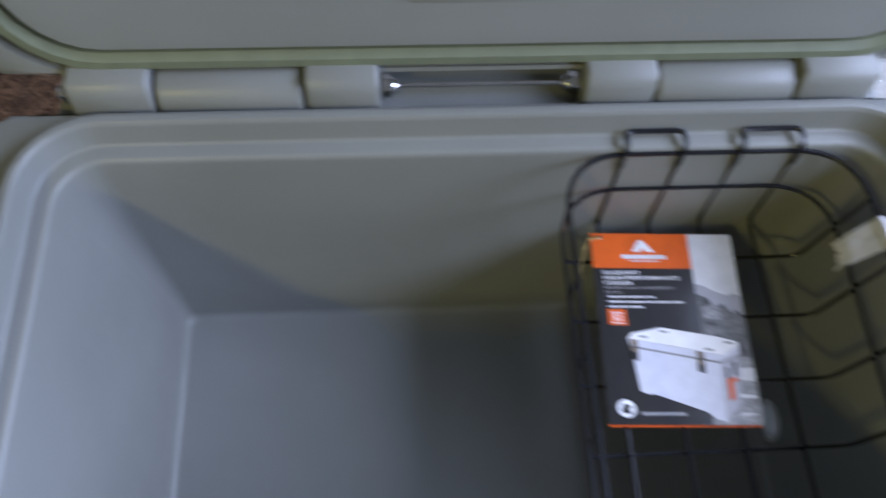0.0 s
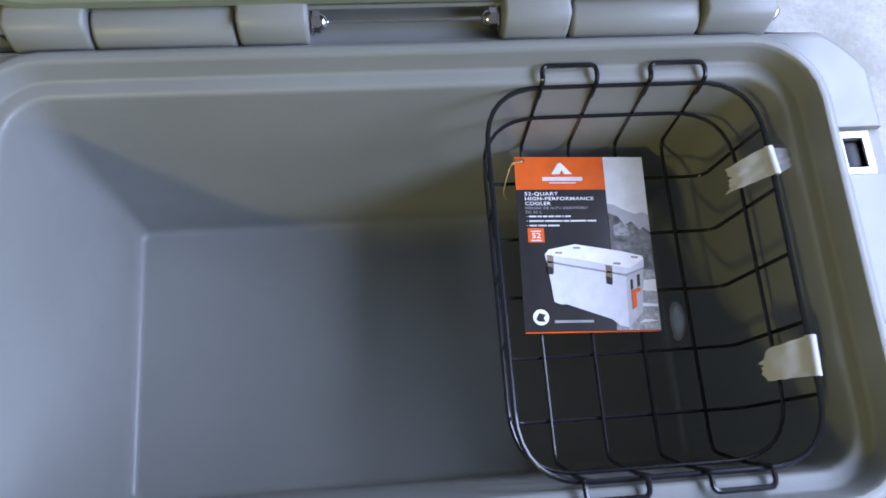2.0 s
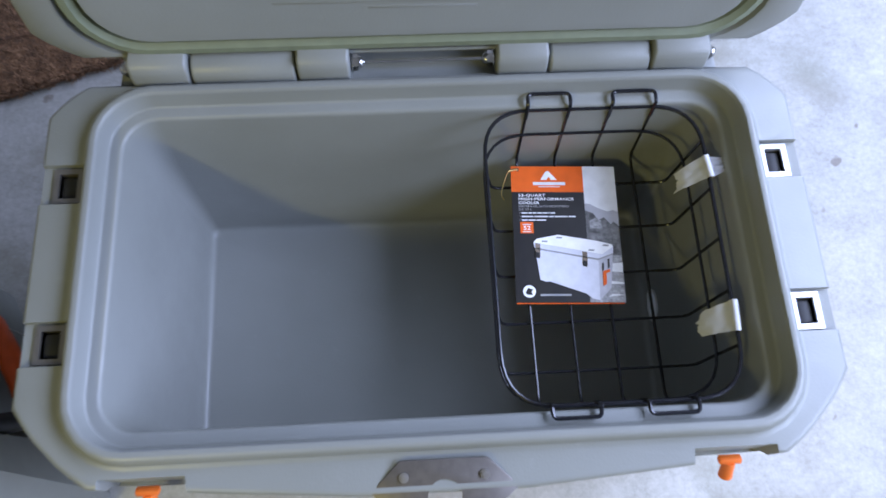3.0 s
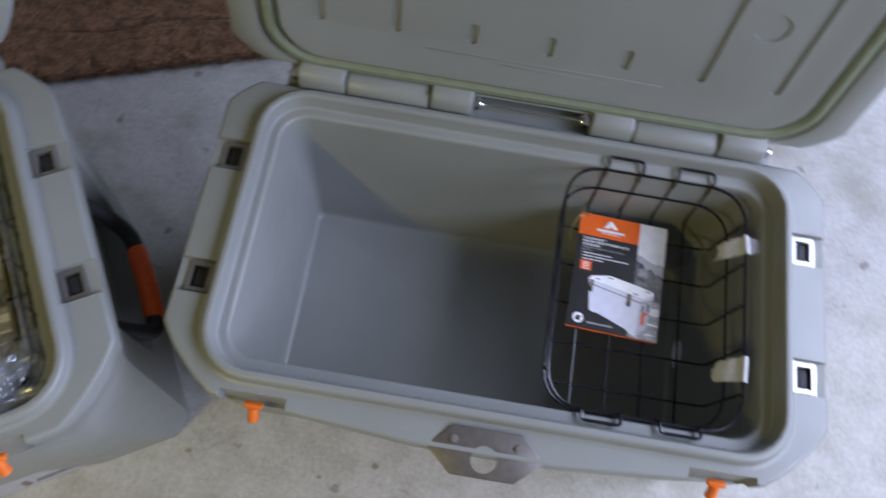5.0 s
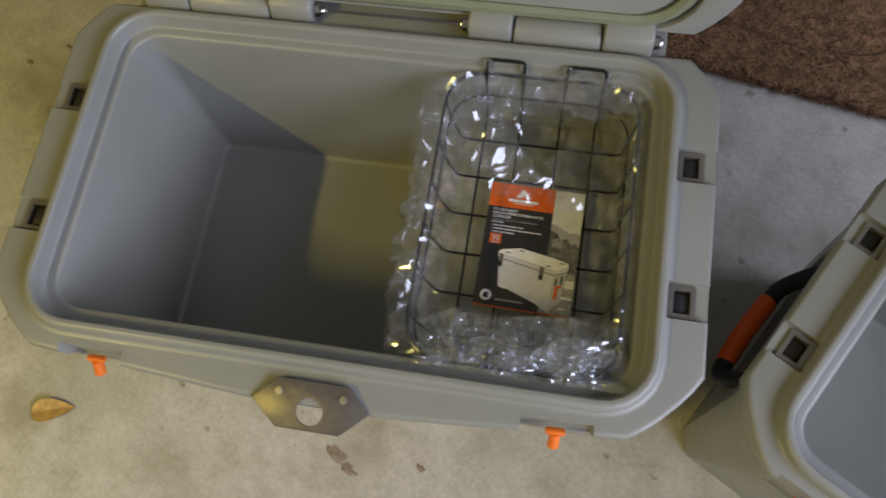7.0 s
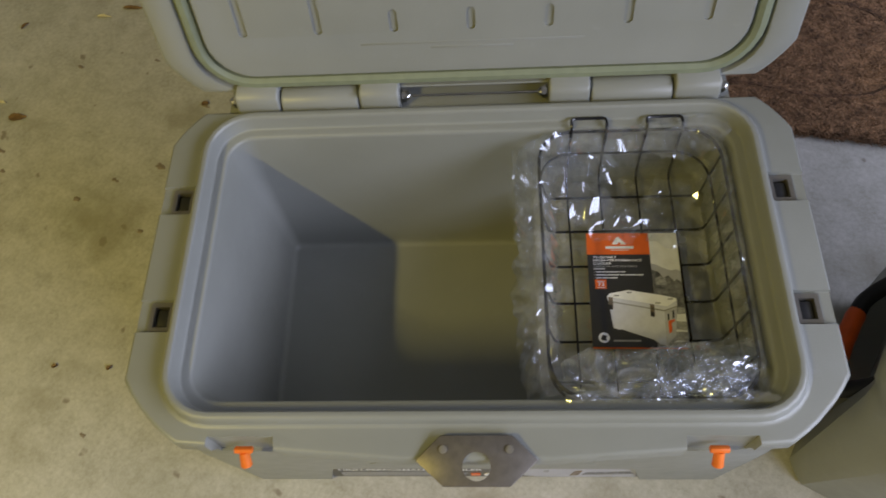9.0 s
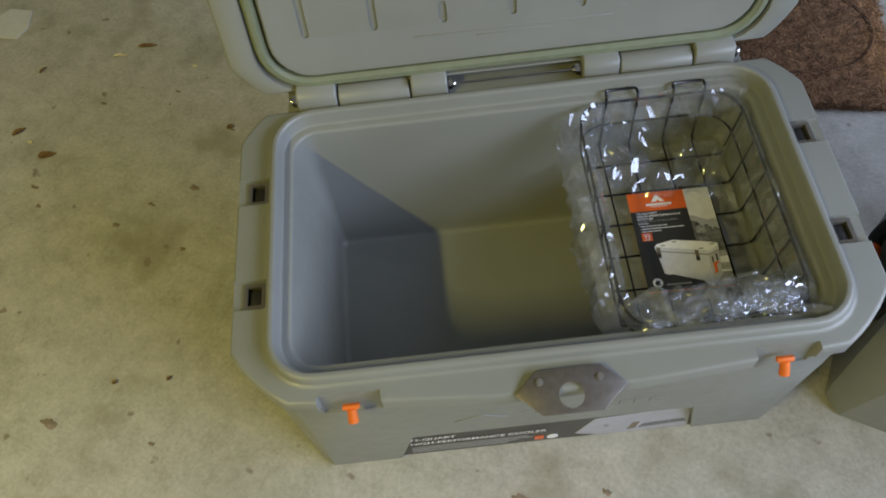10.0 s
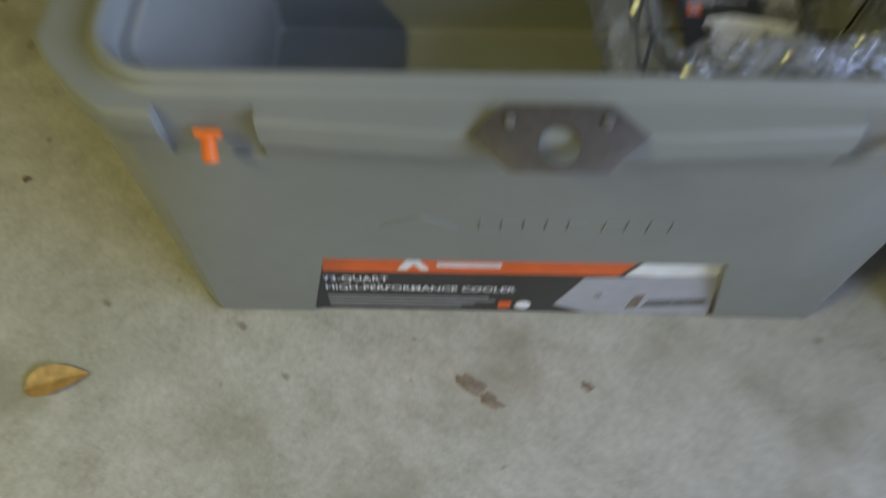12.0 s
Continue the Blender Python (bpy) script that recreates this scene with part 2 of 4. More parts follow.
def outline(x, front, back, near, far, bulge=0.0):
    """Points round an oblong from front left, anticlockwise from above. near and far: the corners at the front and back, as a
    radius or as the two legs of a chamfer. bulge: how far the middle of the front stands out."""
    pts = []
    spots = [((-x, front), (0, 1), (1, 0), near), ((x, front), (-1, 0), (0, 1), near),
             ((x, back), (0, -1), (-1, 0), far), ((-x, back), (1, 0), (0, -1), far)]
    ends = []
    for (cx, cy), a, b, kind in spots:
        ring = []
        for k in range(STEP):
            u = k / (STEP - 1)
            if isinstance(kind, tuple):
                la = kind[1] if a[0] == 0 else kind[0]
                lb = kind[1] if b[0] == 0 else kind[0]
                p = Vector((cx + a[0] * la * (1 - u) + b[0] * lb * u, cy + a[1] * la * (1 - u) + b[1] * lb * u))
                mid = Vector((cx, cy))
                edge = min(u, 1 - u)
                p = p.lerp(mid, 0.10 * min(1.0, edge * 4) * (1 if edge else 0))
            else:
                ang = u * math.pi / 2
                p = Vector((cx + a[0] * kind * (1 - math.sin(ang)) + b[0] * kind * (1 - math.cos(ang)),
                            cy + a[1] * kind * (1 - math.sin(ang)) + b[1] * kind * (1 - math.cos(ang))))
            ring.append(p)
        ends.append(ring)
    for i in range(4):
        pts += ends[i]
        a, b = ends[i][-1], ends[(i + 1) % 4][0]
        for k in range(1, RUN):
            p = a.lerp(b, k / RUN)
            if i == 0 and bulge:
                p.y -= bulge * min(1.0, (1 - abs(p.x) / abs(a.x)) / 0.75)
            pts.append(p)
    return pts


def loft(bm, loops, place=lambda x, y, z: (x, y, z)):
    """Skin the loops ((points, height)) one after another, and close both ends."""
    rings = [[bm.verts.new(place(p.x, p.y, h)) for p in pts] for pts, h in loops]
    for r, s in zip(rings, rings[1:]):
        n = len(r)
        for k in range(n):
            bm.faces.new((r[k], r[(k + 1) % n], s[(k + 1) % n], s[k]))
    bm.faces.new(rings[0][::-1])
    bm.faces.new(rings[-1])


def cut(ob, cutter_bm):
    """Take the cutter's volume out of ob's mesh."""
    bmesh.ops.recalc_face_normals(cutter_bm, faces=cutter_bm.faces)
    me = bpy.data.meshes.new("cutter")
    cutter_bm.to_mesh(me)
    cutter_bm.free()
    tool = new("cutter", me)
    bpy.context.view_layer.update()
    tool.matrix_world = ob.matrix_world.copy()
    mod = ob.modifiers.new("cut", "BOOLEAN")
    mod.operation, mod.solver, mod.object, mod.use_self = "DIFFERENCE", "EXACT", tool, True
    bpy.context.view_layer.update()
    made = bpy.data.meshes.new_from_object(ob.evaluated_get(bpy.context.evaluated_depsgraph_get()))
    ob.modifiers.clear()
    old, ob.data = ob.data, made
    bpy.data.meshes.remove(old)
    bpy.data.objects.remove(tool)
    bpy.data.meshes.remove(me)
    while len(made.materials) > 1:
        made.materials.pop()
    for p in made.polygons:
        p.use_smooth, p.material_index = True, 0
    made.set_sharp_from_angle(angle=radians(35))


def prism(bm, pts, lo, hi, axis="z"):
    """A straight prism over a flat polygon."""
    def at(p, h):
        return {"z": (p[0], p[1], h), "y": (p[0], h, p[1]), "x": (h, p[0], p[1])}[axis]
    a = [bm.verts.new(at(p, lo)) for p in pts]
    b = [bm.verts.new(at(p, hi)) for p in pts]
    n = len(pts)
    for k in range(n):
        bm.faces.new((a[k], a[(k + 1) % n], b[(k + 1) % n], b[k]))
    bm.faces.new(a[::-1])
    bm.faces.new(b)


def capsule(x, z0, z1, r, n=8):
    """A slot's outline, upright."""
    low = [(x + r * math.cos(math.pi + math.pi * k / n), z0 + r * math.sin(math.pi + math.pi * k / n)) for k in range(n + 1)]
    top = [(x + r * math.cos(math.pi * k / n), z1 + r * math.sin(math.pi * k / n)) for k in range(n + 1)]
    return low + top


def disc(bm, centre, axis, radius, depth, sides=24, hollow=0.0):
    """A short round bar, or a ring of that inner radius."""
    m = Matrix.Translation(centre) @ Vector(axis).to_track_quat("Z", "Y").to_matrix().to_4x4()
    if hollow:
        rings = [[bm.verts.new(m @ Vector((r * math.cos(2 * math.pi * k / sides), r * math.sin(2 * math.pi * k / sides), h)))
                  for k in range(sides)] for r, h in ((radius, 0), (radius, depth), (hollow, depth), (hollow, 0))]
        for i in range(4):
            r, s = rings[i], rings[(i + 1) % 4]
            for k in range(sides):
                bm.faces.new((r[k], r[(k + 1) % sides], s[(k + 1) % sides], s[k]))
        return
    made = bmesh.ops.create_cone(bm, cap_ends=True, segments=sides, radius1=radius, radius2=radius, depth=depth)["verts"]
    bmesh.ops.transform(bm, matrix=m @ Matrix.Translation((0, 0, depth / 2)), verts=made)


PRINT = 0.0016      # the thickness of a booklet


def words(parent, text, x, y, size, mat, bold=0.0, label="", squeeze=1.0, width=0.0):
    """Printed words, as a thin mesh with its top left at (x, y)."""
    data = bpy.data.curves.new("words", "FONT")
    data.body, data.size, data.offset, data.align_y = text, size, bold, "TOP"
    data.resolution_u = 3
    data.space_character = 1.07 if width else 1.0
    ob = bpy.data.objects.new("words", data)
    scene.collection.objects.link(ob)
    bpy.context.view_layer.update()
    me = bpy.data.meshes.new_from_object(ob.evaluated_get(bpy.context.evaluated_depsgraph_get()))
    bpy.data.objects.remove(ob)
    bpy.data.curves.remove(data)
    me.materials.clear()
    me.materials.append(mat)
    if width:
        squeeze = width / max(v.co.x for v in me.vertices)
    for v in me.vertices:
        v.co = (x + v.co.x * squeeze, y + v.co.y, 0.0)
    ob = new("lettering", me)
    ob.parent = parent
    ob.location = (0, 0, PRINT + 0.0004)
    if label:
        ob["label"] = label
    return ob


# ---- the room ----
def room():
    bm = bmesh.new()
    bmesh.ops.create_grid(bm, x_segments=4, y_segments=4, size=30)
    tagged(finish("ground", bm, CONCRETE), "stained grey-beige concrete floor slab", "floor", kind="structure")
    # the east header is unseen, added to cut down the sky's fill light
    walls = (("wall_west", (-4.3, -3.2, 0), (-4.15, 3.2, 2.9)), ("wall_north", (-4.15, 3.05, 0), (1.8, 3.2, 2.9)),
             ("wall_south", (-4.15, -3.2, 0), (1.8, -3.05, 2.9)), ("added_header_east", (1.8, -3.2, 2.2), (1.95, 3.2, 2.9)))
    for name, lo, hi in walls:
        bm = bmesh.new()
        add_box(bm, lo, hi)
        tagged(finish(name, bm, WALL), "plain painted wall of the room, added out of view", "wall", kind="structure")
    bm = bmesh.new()
    add_box(bm, (-4.3, -3.2, 2.9), (1.95, 3.2, 3.0))
    tagged(finish("ceiling", bm, WALL), "plain painted ceiling", "ceiling", kind="structure")


room()


# ---- coolers ----
def cooler(m, d, label):
    """A moulded ice chest with its lid open. d: its measures."""
    thing = root("cooler", m, label, "cooler", "open coolers on the floor")
    X, F, B, H = d["x"], d["front"], d["back"], d["rim"]
    bx, bf, bb = d["bead_x"], d["bead_f"], d["bead_b"]
    nc, fc = d["near"], d["far"]
    zf = d["floor"]
    fx, ff, fb = d["floor_x"], d["floor_f"], d["floor_b"]

    def oct_(dx, dy, k=1.0, bulge=0.0):
        return outline(X - dx, F + dy, B - dy * 0.6, (nc[0] * k, nc[1] * k), (fc[0], fc[1]), bulge)

    def bead(dd, r):
        return outline(bx - dd, bf + dd, bb - dd, r, r)

    r0 = d["round"]
    ix = 0.028
    loops = [
        (oct_(0.030, 0.038, 0.36), 0.0), (oct_(0.025, 0.032, 0.40), 0.006), (oct_(0.012, 0.005, 0.92), H - 0.075),
        (oct_(0.008, 0.004, 1.0, 0.008), H - 0.040), (oct_(0.002, 0.002, 1.0, 0.015), H - 0.030),
        (oct_(0.0, 0.0, 1.0, 0.017), H - 0.026), (oct_(0.0, 0.0, 1.0, 0.017), H - 0.0042),
        (oct_(0.0006, 0.0006, 1.0, 0.017), H - 0.0018), (oct_(0.0018, 0.0018, 1.0, 0.017), H - 0.0006), (oct_(0.0040, 0.0040, 1.0, 0.0165), H),
        *[(bead(k, max(r0 - k * 0.95, 0.022)), H + z) for k, z in (
            (-0.007, 0.0), (-0.004, 0.0006), (-0.0015, 0.0025), (-0.0004, 0.0060), (0.0010, 0.0095), (0.0030, 0.0114), (0.0060, 0.0121),
            (0.0092, 0.0114), (0.0108, 0.0096), (0.0115, 0.0072), (0.0140, -0.0060), (0.0146, -0.0082), (0.0158, -0.0092),
            (0.0175, -0.0094), (0.0240, -0.0097), (0.0262, -0.0105), (0.0275, -0.0122), (0.0281, -0.0150), (0.0286, -0.0190))],
        (bead(ix + 0.0045, 0.026), H - 0.052), (bead(ix + 0.007, 0.020), H - 0.095),
        (outline(fx + 0.001, ff - 0.001, fb + 0.001, 0.012, 0.012), zf + 0.016),
        (outline(fx, ff, fb, 0.011, 0.011), zf + 0.0085), (outline(fx - 0.001, ff + 0.001, fb - 0.001, 0.011, 0.011), zf + 0.0050),
        (outline(fx - 0.0028, ff + 0.0028, fb - 0.0028, 0.010, 0.010), zf + 0.0022), (outline(fx - 0.0055, ff + 0.0055, fb - 0.0055, 0.009, 0.009), zf + 0.0006),
        (outline(fx - 0.009, ff + 0.009, fb - 0.009, 0.008, 0.008), zf)]
    bm = bmesh.new()
    loft(bm, loops)
    body = part("body", bm, PLASTIC, thing)

    # side pockets with the handle slots, latch pockets, the hollow at the foot of the front
    bm = bmesh.new()
    hx, hys = d["slot_x"], d["slot_y"]
    for s in (-1, 1):
        for hy in hys:
            x0, x1 = sorted((s * (hx - 0.016), s * (X + 0.03)))
            add_box(bm, (x0, hy - 0.020, H - 0.007), (x1, hy + 0.020, H + 0.006))
            add_box(bm, (s * hx - 0.0085, hy - 0.013, H - 0.045), (s * hx + 0.0085, hy + 0.013, H))
    tx = d["tab_x"]
    for s in (-1, 1):
        prism(bm, [(s * tx - 0.040, F - 0.03), (s * tx + 0.040, F - 0.03), (s * tx + 0.036, F + 0.007), (s * tx - 0.036, F + 0.007)],
              H - 0.052, H + 0.003)
    lx = d["label_x"]
    prism(bm, [(-lx - 0.034, -0.01), (lx + 0.034, -0.01), (lx, 0.152), (-lx, 0.152)], F - 0.1, F + 0.0395, "y")
    prism(bm, [(-lx - 0.034, -0.01), (lx + 0.034, -0.01), (lx, 0.05), (-lx, 0.05)], B - 0.05, B + 0.1, "y")
    g = d["grip"]
    prism(bm, [(-0.118, H - 0.052), (0.118, H - 0.052), (0.104, 0.145), (-0.104, 0.145)], min(g * (X - 0.050), g * (X + 0.05)), max(g * (X - 0.050), g * (X + 0.05)), "x")
    if d["grip"] < 0:
        made = bmesh.ops.create_cone(bm, cap_ends=True, segments=28, radius1=0.016, radius2=0.034, depth=0.16)["verts"]
        bmesh.ops.transform(bm, matrix=Matrix.Translation((0.355, 0, 0.115)) @ Matrix.Rotation(radians(90), 4, "Y"), verts=made)
    cut(body, bm)

    # slot frames with their dark rubber keepers
    for s in (-1, 1):
        for hy in hys:
            bm = bmesh.new()
            ring = [(-0.0135, -0.0175), (0.0135, -0.0175), (0.0135, 0.0175), (-0.0135, 0.0175)]
            hole = [(-0.0085, -0.0125), (0.0085, -0.0125), (0.0085, 0.0125), (-0.0085, 0.0125)]
            levels = ((ring, H - 0.0068), (ring, H - 0.0045), (hole, H - 0.0045), (hole, H - 0.030))
            rows = [[bm.verts.new((s * hx + p[0], hy + p[1], z)) for p in pts] for pts, z in levels]
            for r, q in zip(rows, rows[1:]):
                for k in range(4):
                    bm.faces.new((r[k], r[(k + 1) % 4], q[(k + 1) % 4], q[k]))
            # the small cooler's right frames get a brighter copy as painted daylight
            slot = part("handle_slot", bm, SLOT_LIT if s > 0 and d["grip"] < 0 else SLOT, thing, "metal slot frame, brighter where daylight is painted in")
            bm = bmesh.new()
            add_box(bm, (s * hx - 0.0078, hy - 0.0115, H - 0.043), (s * hx + 0.0078, hy + 0.0115, H - 0.0085), 0.0035)
            part("keeper", bm, RUBBER, slot, "black rubber keeper")

    # orange latch anchors
    for s in (-1, 1):
        bm = bmesh.new()
        a, y, z = s * tx, F + 0.010, H - 0.016
        add_box(bm, (a - 0.0150, -0.0055, z - 0.0015), (a + 0.0150, 0.0055, z + 0.0075), 0.0026)
        for top, low, r0, r1 in ((z, z - 0.020, 0.0082, 0.0088), (z - 0.020, z - 0.027, 0.0088, 0.0094)):
            made = bmesh.ops.create_cone(bm, cap_ends=True, segments=18, radius1=r1, radius2=r0, depth=top - low)["verts"]
            bmesh.ops.translate(bm, vec=(a, 0, (top + low) / 2), verts=made)
        bmesh.ops.transform(bm, verts=bm.verts[:], matrix=Matrix.Translation((0, y - 0.012, 0)) @ Matrix.Translation((0, 0, z))
                            @ Matrix.Rotation(radians(-38), 4, "X") @ Matrix.Translation((0, 0, -z)))
        bmesh.ops.transform(bm, verts=bm.verts[:], matrix=Matrix.Translation((a, y - 0.018, z - 0.016)) @ Matrix.Scale(0.68, 4) @ Matrix.Translation((-a, -y + 0.018, -z + 0.016)))
        part("latch_anchor", bm, ORANGE, thing, "bright orange latch anchor")

    # steel lock plate on the middle of the front rim
    bm = bmesh.new()
    w, py, pz = 0.063, d["plate_y"], d["plate_z"]
    shape = [(-w, 0.002), (-0.037, 0.027), (0.037, 0.027), (w, 0.002), (0.034, -0.024), (-0.034, -0.024)]
    hole = [(0.0145 * math.cos(2 * math.pi * k / 24), -0.004 + 0.0145 * math.sin(2 * math.pi * k / 24)) for k in range(24)]
    prism(bm, shape, -0.0016, 0.0016)
    bmesh.ops.bevel(bm, geom=bm.edges[:], offset=0.0012, segments=2, affect="EDGES", profile=0.5)
    tilt = Matrix.Translation((0, py, pz)) @ Matrix.Rotation(radians(d["plate_tilt"]), 4, "X")
    plate = part("lock_plate", bm, STEEL, thing, "brushed steel lock plate with a round hole")
    bm = bmesh.new()
    prism(bm, hole, -0.01, 0.01)
    cut(plate, bm)
    plate.matrix_local = tilt
    for sx in (-0.034, 0.034):
        bm = bmesh.new()
        disc(bm, (sx, 0.013, 0.0013), (0, 0, 1), 0.0042, 0.0018, 16)
        disc(bm, (sx, 0.013, 0.003), (0, 0, 1), 0.0027, 0.0012, 6)
        part("screw", bm, SCREW, plate, "bright screw head")

    # hinge: two rows of knuckles, bolts and the bare rod between
    hy, hz = d["hinge_y"], d["hinge_z"]
    o, i = d["hinge_out"], d["hinge_in"]
    span = o - i
    cuts = (i + 0.006, i + span * 0.262, i + span * 0.715, o - 0.006)
    for s in (-1, 1):
        for k in range(3):
            bm = bmesh.new()
            a, b = cuts[k] + 0.0010, cuts[k + 1] - 0.0010
            lid_side = k != 1
            r = 0.0185
            prof = []
            for q in range(19):
                ang = radians(-10 + 190 * q / 18) if not lid_side else radians(170 + 190 * q / 18)
                prof.append((hy + r * math.cos(ang), hz + r * math.sin(ang)))
            if lid_side:
                prof += [(hy + 0.019, hz + 0.012), (hy + 0.020, hz + 0.024), (hy - 0.012, hz + 0.024), (hy - 0.0165, hz + 0.012)]
            else:
                prof += [(hy - 0.0188, hz - 0.010), (hy - 0.019, hz - 0.020), (hy + 0.018, hz - 0.020), (hy + 0.0185, hz - 0.010)]
            # ends rounded over by drawing the last rings in towards the pin
            rings = []
            for x, inset in ((a, 0.0032), (a + 0.0005, 0.0016), (a + 0.0016, 0.0005), (a + 0.0034, 0.0), (b - 0.0034, 0.0), (b - 0.0016, 0.0005), (b - 0.0005, 0.0016), (b, 0.0032)):
                ring = []
                for py_, pz_ in prof:
                    v = Vector((py_ - hy, pz_ - hz))
                    v *= 1 - inset / v.length
                    ring.append(bm.verts.new((s * x, hy + v.x, hz + v.y)))
                rings.append(ring)
            for p, q in zip(rings, rings[1:]):
                for j in range(len(p)):
                    bm.faces.new((p[j], p[(j + 1) % len(p)], q[(j + 1) % len(p)], q[j]))
            bm.faces.new(rings[0][::-1])
            bm.faces.new(rings[-1])
            part("hinge_knuckle", bm, PLASTIC, thing, "", 75)
        for end, way in ((o - 0.0055, 1), (i + 0.0055, -1)):
            bm = bmesh.new()
            disc(bm, (s * end, hy, hz), (s * way, 0, 0), 0.0100, 0.0012, 20)
            disc(bm, (s * (end + way * 0.0012), hy, hz), (s * way, 0, 0), 0.0082, 0.0052, 6)
            made = bmesh.ops.create_uvsphere(bm, u_segments=14, v_segments=10, radius=0.0064)["verts"]
            bmesh.ops.translate(bm, vec=(s * (end + way * 0.0064), hy, hz), verts=made)
            part("cap_nut", bm, CHROME, thing, "shiny domed cap nut")
    bm = bmesh.new()
    add_tube(bm, [(-i, hy, hz), (i, hy, hz)], 0.0016)
    part("hinge_rod", bm, CHROME, thing, "bare steel hinge rod")

    bm = bmesh.new()
    add_box(bm, (-o - 0.012, d["back"] - 0.012, H - 0.062), (o + 0.012, hy + 0.046, H - 0.008), 0.006)
    part("hinge_shelf", bm, PLASTIC, thing)
    label_card(thing, d)
    lid(thing, d)
    if d["grip"]:
        handle(thing, d)
    return thing


def lid(thing, d):
    """The lid in its own frame: x along the hinge, y outwards through the lid, z away from the hinge."""
    X, F, B = d["x"], d["front"], d["back"]
    hy, hz = d["hinge_y"], d["hinge_z"]
    bx, bf, bb = d["bead_x"], d["bead_f"], d["bead_b"]
    nc, fc, r0 = d["near"], d["far"], d["round"]

    def flip(pts):
        return [Vector((p.x, hy - p.y)) for p in pts]

    def oct_(k):
        return flip(outline(X - k, F + k, B - k * 0.5, nc, fc, 0.012))

    def bead(k, r):
        return flip(outline(bx - k, bf + k, bb - k, r, r))

    place = lambda x, s, n: (x, n, s)
    bm = bmesh.new()
    loft(bm, [(oct_(0.045), 0.068), (oct_(0.028), 0.066), (oct_(0.006), 0.056), (oct_(0.0), 0.046), (oct_(0.0), 0.006), (oct_(0.002), 0.002),
              (oct_(0.005), 0.0), (bead(-0.008, r0), 0.0), (bead(-0.006, r0), 0.001), (bead(-0.004, r0), 0.010), (bead(0.016, r0 - 0.006), 0.010),
              (bead(0.018, r0 - 0.006), -0.002), (bead(0.021, r0 - 0.008), -0.006), (bead(0.030, r0 - 0.010), -0.006),
              (bead(0.040, r0 - 0.014), -0.004)], place)
    shell = part("lid", bm, PLASTIC, thing, "open lid of the same moulded plastic")
    bm = bmesh.new()
    step = d["rib_step"]
    top = hy - F - 0.075
    for k in range(-3, 4):
        for z0, z1 in (((d["rib_low"], d["rib_low"] + 0.020), (top - 0.020, top)) if abs(k) < 2 else ((d["rib_low"], top),)):
            prism(bm, capsule(k * step, z0, z1, 0.0052), -0.03, -0.0008, "y")
    for s in (-1, 1):
        z = d["rib_low"] + 0.085
        pts = [(s * step * 2.5 + 0.018 * math.cos(2 * math.pi * q / 24), z + 0.018 * math.sin(2 * math.pi * q / 24)) for q in range(24)]
        prism(bm, pts, -0.03, -0.0022, "y")
    cut(shell, bm)
    shell.matrix_local = Matrix.Translation((0, hy, hz)) @ Matrix.Rotation(radians(-d["lean"]), 4, "X")
    bm = bmesh.new()
    ring = bead(0.006, r0)
    add_tube(bm, [(p.x, 0.004, p.y) for p in ring], 0.0088, 8, True)
    part("gasket", bm, GASKET, shell, "soft green-grey rubber gasket")
    # lines of raised lettering too worn to read
    for k, (z, w) in enumerate(((0.082, 0.27), (0.075, 0.10))):
        bm = bmesh.new()
        add_box(bm, (-w / 2, -0.0043, z), (w / 2, -0.0034, z + 0.0030), 0.0004)
        part("embossed_line", bm, PLASTIC, shell)


def handle(thing, d):
    """A side handle that hangs against the end: an orange grip between two black strap ends."""
    X, H = d["x"], d["rim"]
    s, z = d["grip"], H * 0.51
    x = s * (X - 0.002)
    base = new("side_handle")
    base.empty_display_size = 0.02
    base.parent = thing
    base["label"] = "hanging side handle with an orange grip"
    n = 10
    path = [Vector((x + s * (0.005 + 0.002 * math.sin(math.pi * k / n)), 0.030 - 0.106 * k / n, z)) for k in range(n + 1)]
    bm = bmesh.new()
    add_tube(bm, path, [0.0118 + 0.0010 * (1 if 0 < k < n else -1) + 0.0004 * math.sin(k * 2.2) for k in range(n + 1)], 14)
    part("grip", bm, GRIP, base, "orange rubber grip")
    for p, way, hy in ((path[0], 1, d["slot_y"][1]), (path[-1], -1, d["slot_y"][0])):
        bm = bmesh.new()
        end = smooth_path([p + Vector((0, way * -0.004, 0)), p + Vector((-s * 0.002, way * 0.022, 0.004)), Vector((s * (X - 0.030), hy + way * 0.014, z + 0.040)),
                           Vector((s * (X - 0.050), hy, z + 0.075))], 0.03, 5)
        add_tube(bm, end, 0.0110, 12)
        part("strap", bm, RUBBER, base, "black rubber strap end")
    if s > 0:
        bm = bmesh.new()
        for k in range(26):
            u = k / 25
            made = bmesh.ops.create_icosphere(bm, subdivisions=1, radius=0.0014)["verts"]
            bmesh.ops.translate(bm, vec=(X - 0.012 + 0.036 * u, 0.050 - 0.052 * u, z - 0.020 - 0.030 * math.sin(math.pi * u)), verts=made)
        add_tube(bm, [(X - 0.012 + 0.036 * k / 12, 0.050 - 0.052 * k / 12, z - 0.020 - 0.030 * math.sin(math.pi * k / 12)) for k in range(13)], 0.0005, 5)
        part("bead_chain", bm, CHROME, base, "fine steel bead chain of the plug")


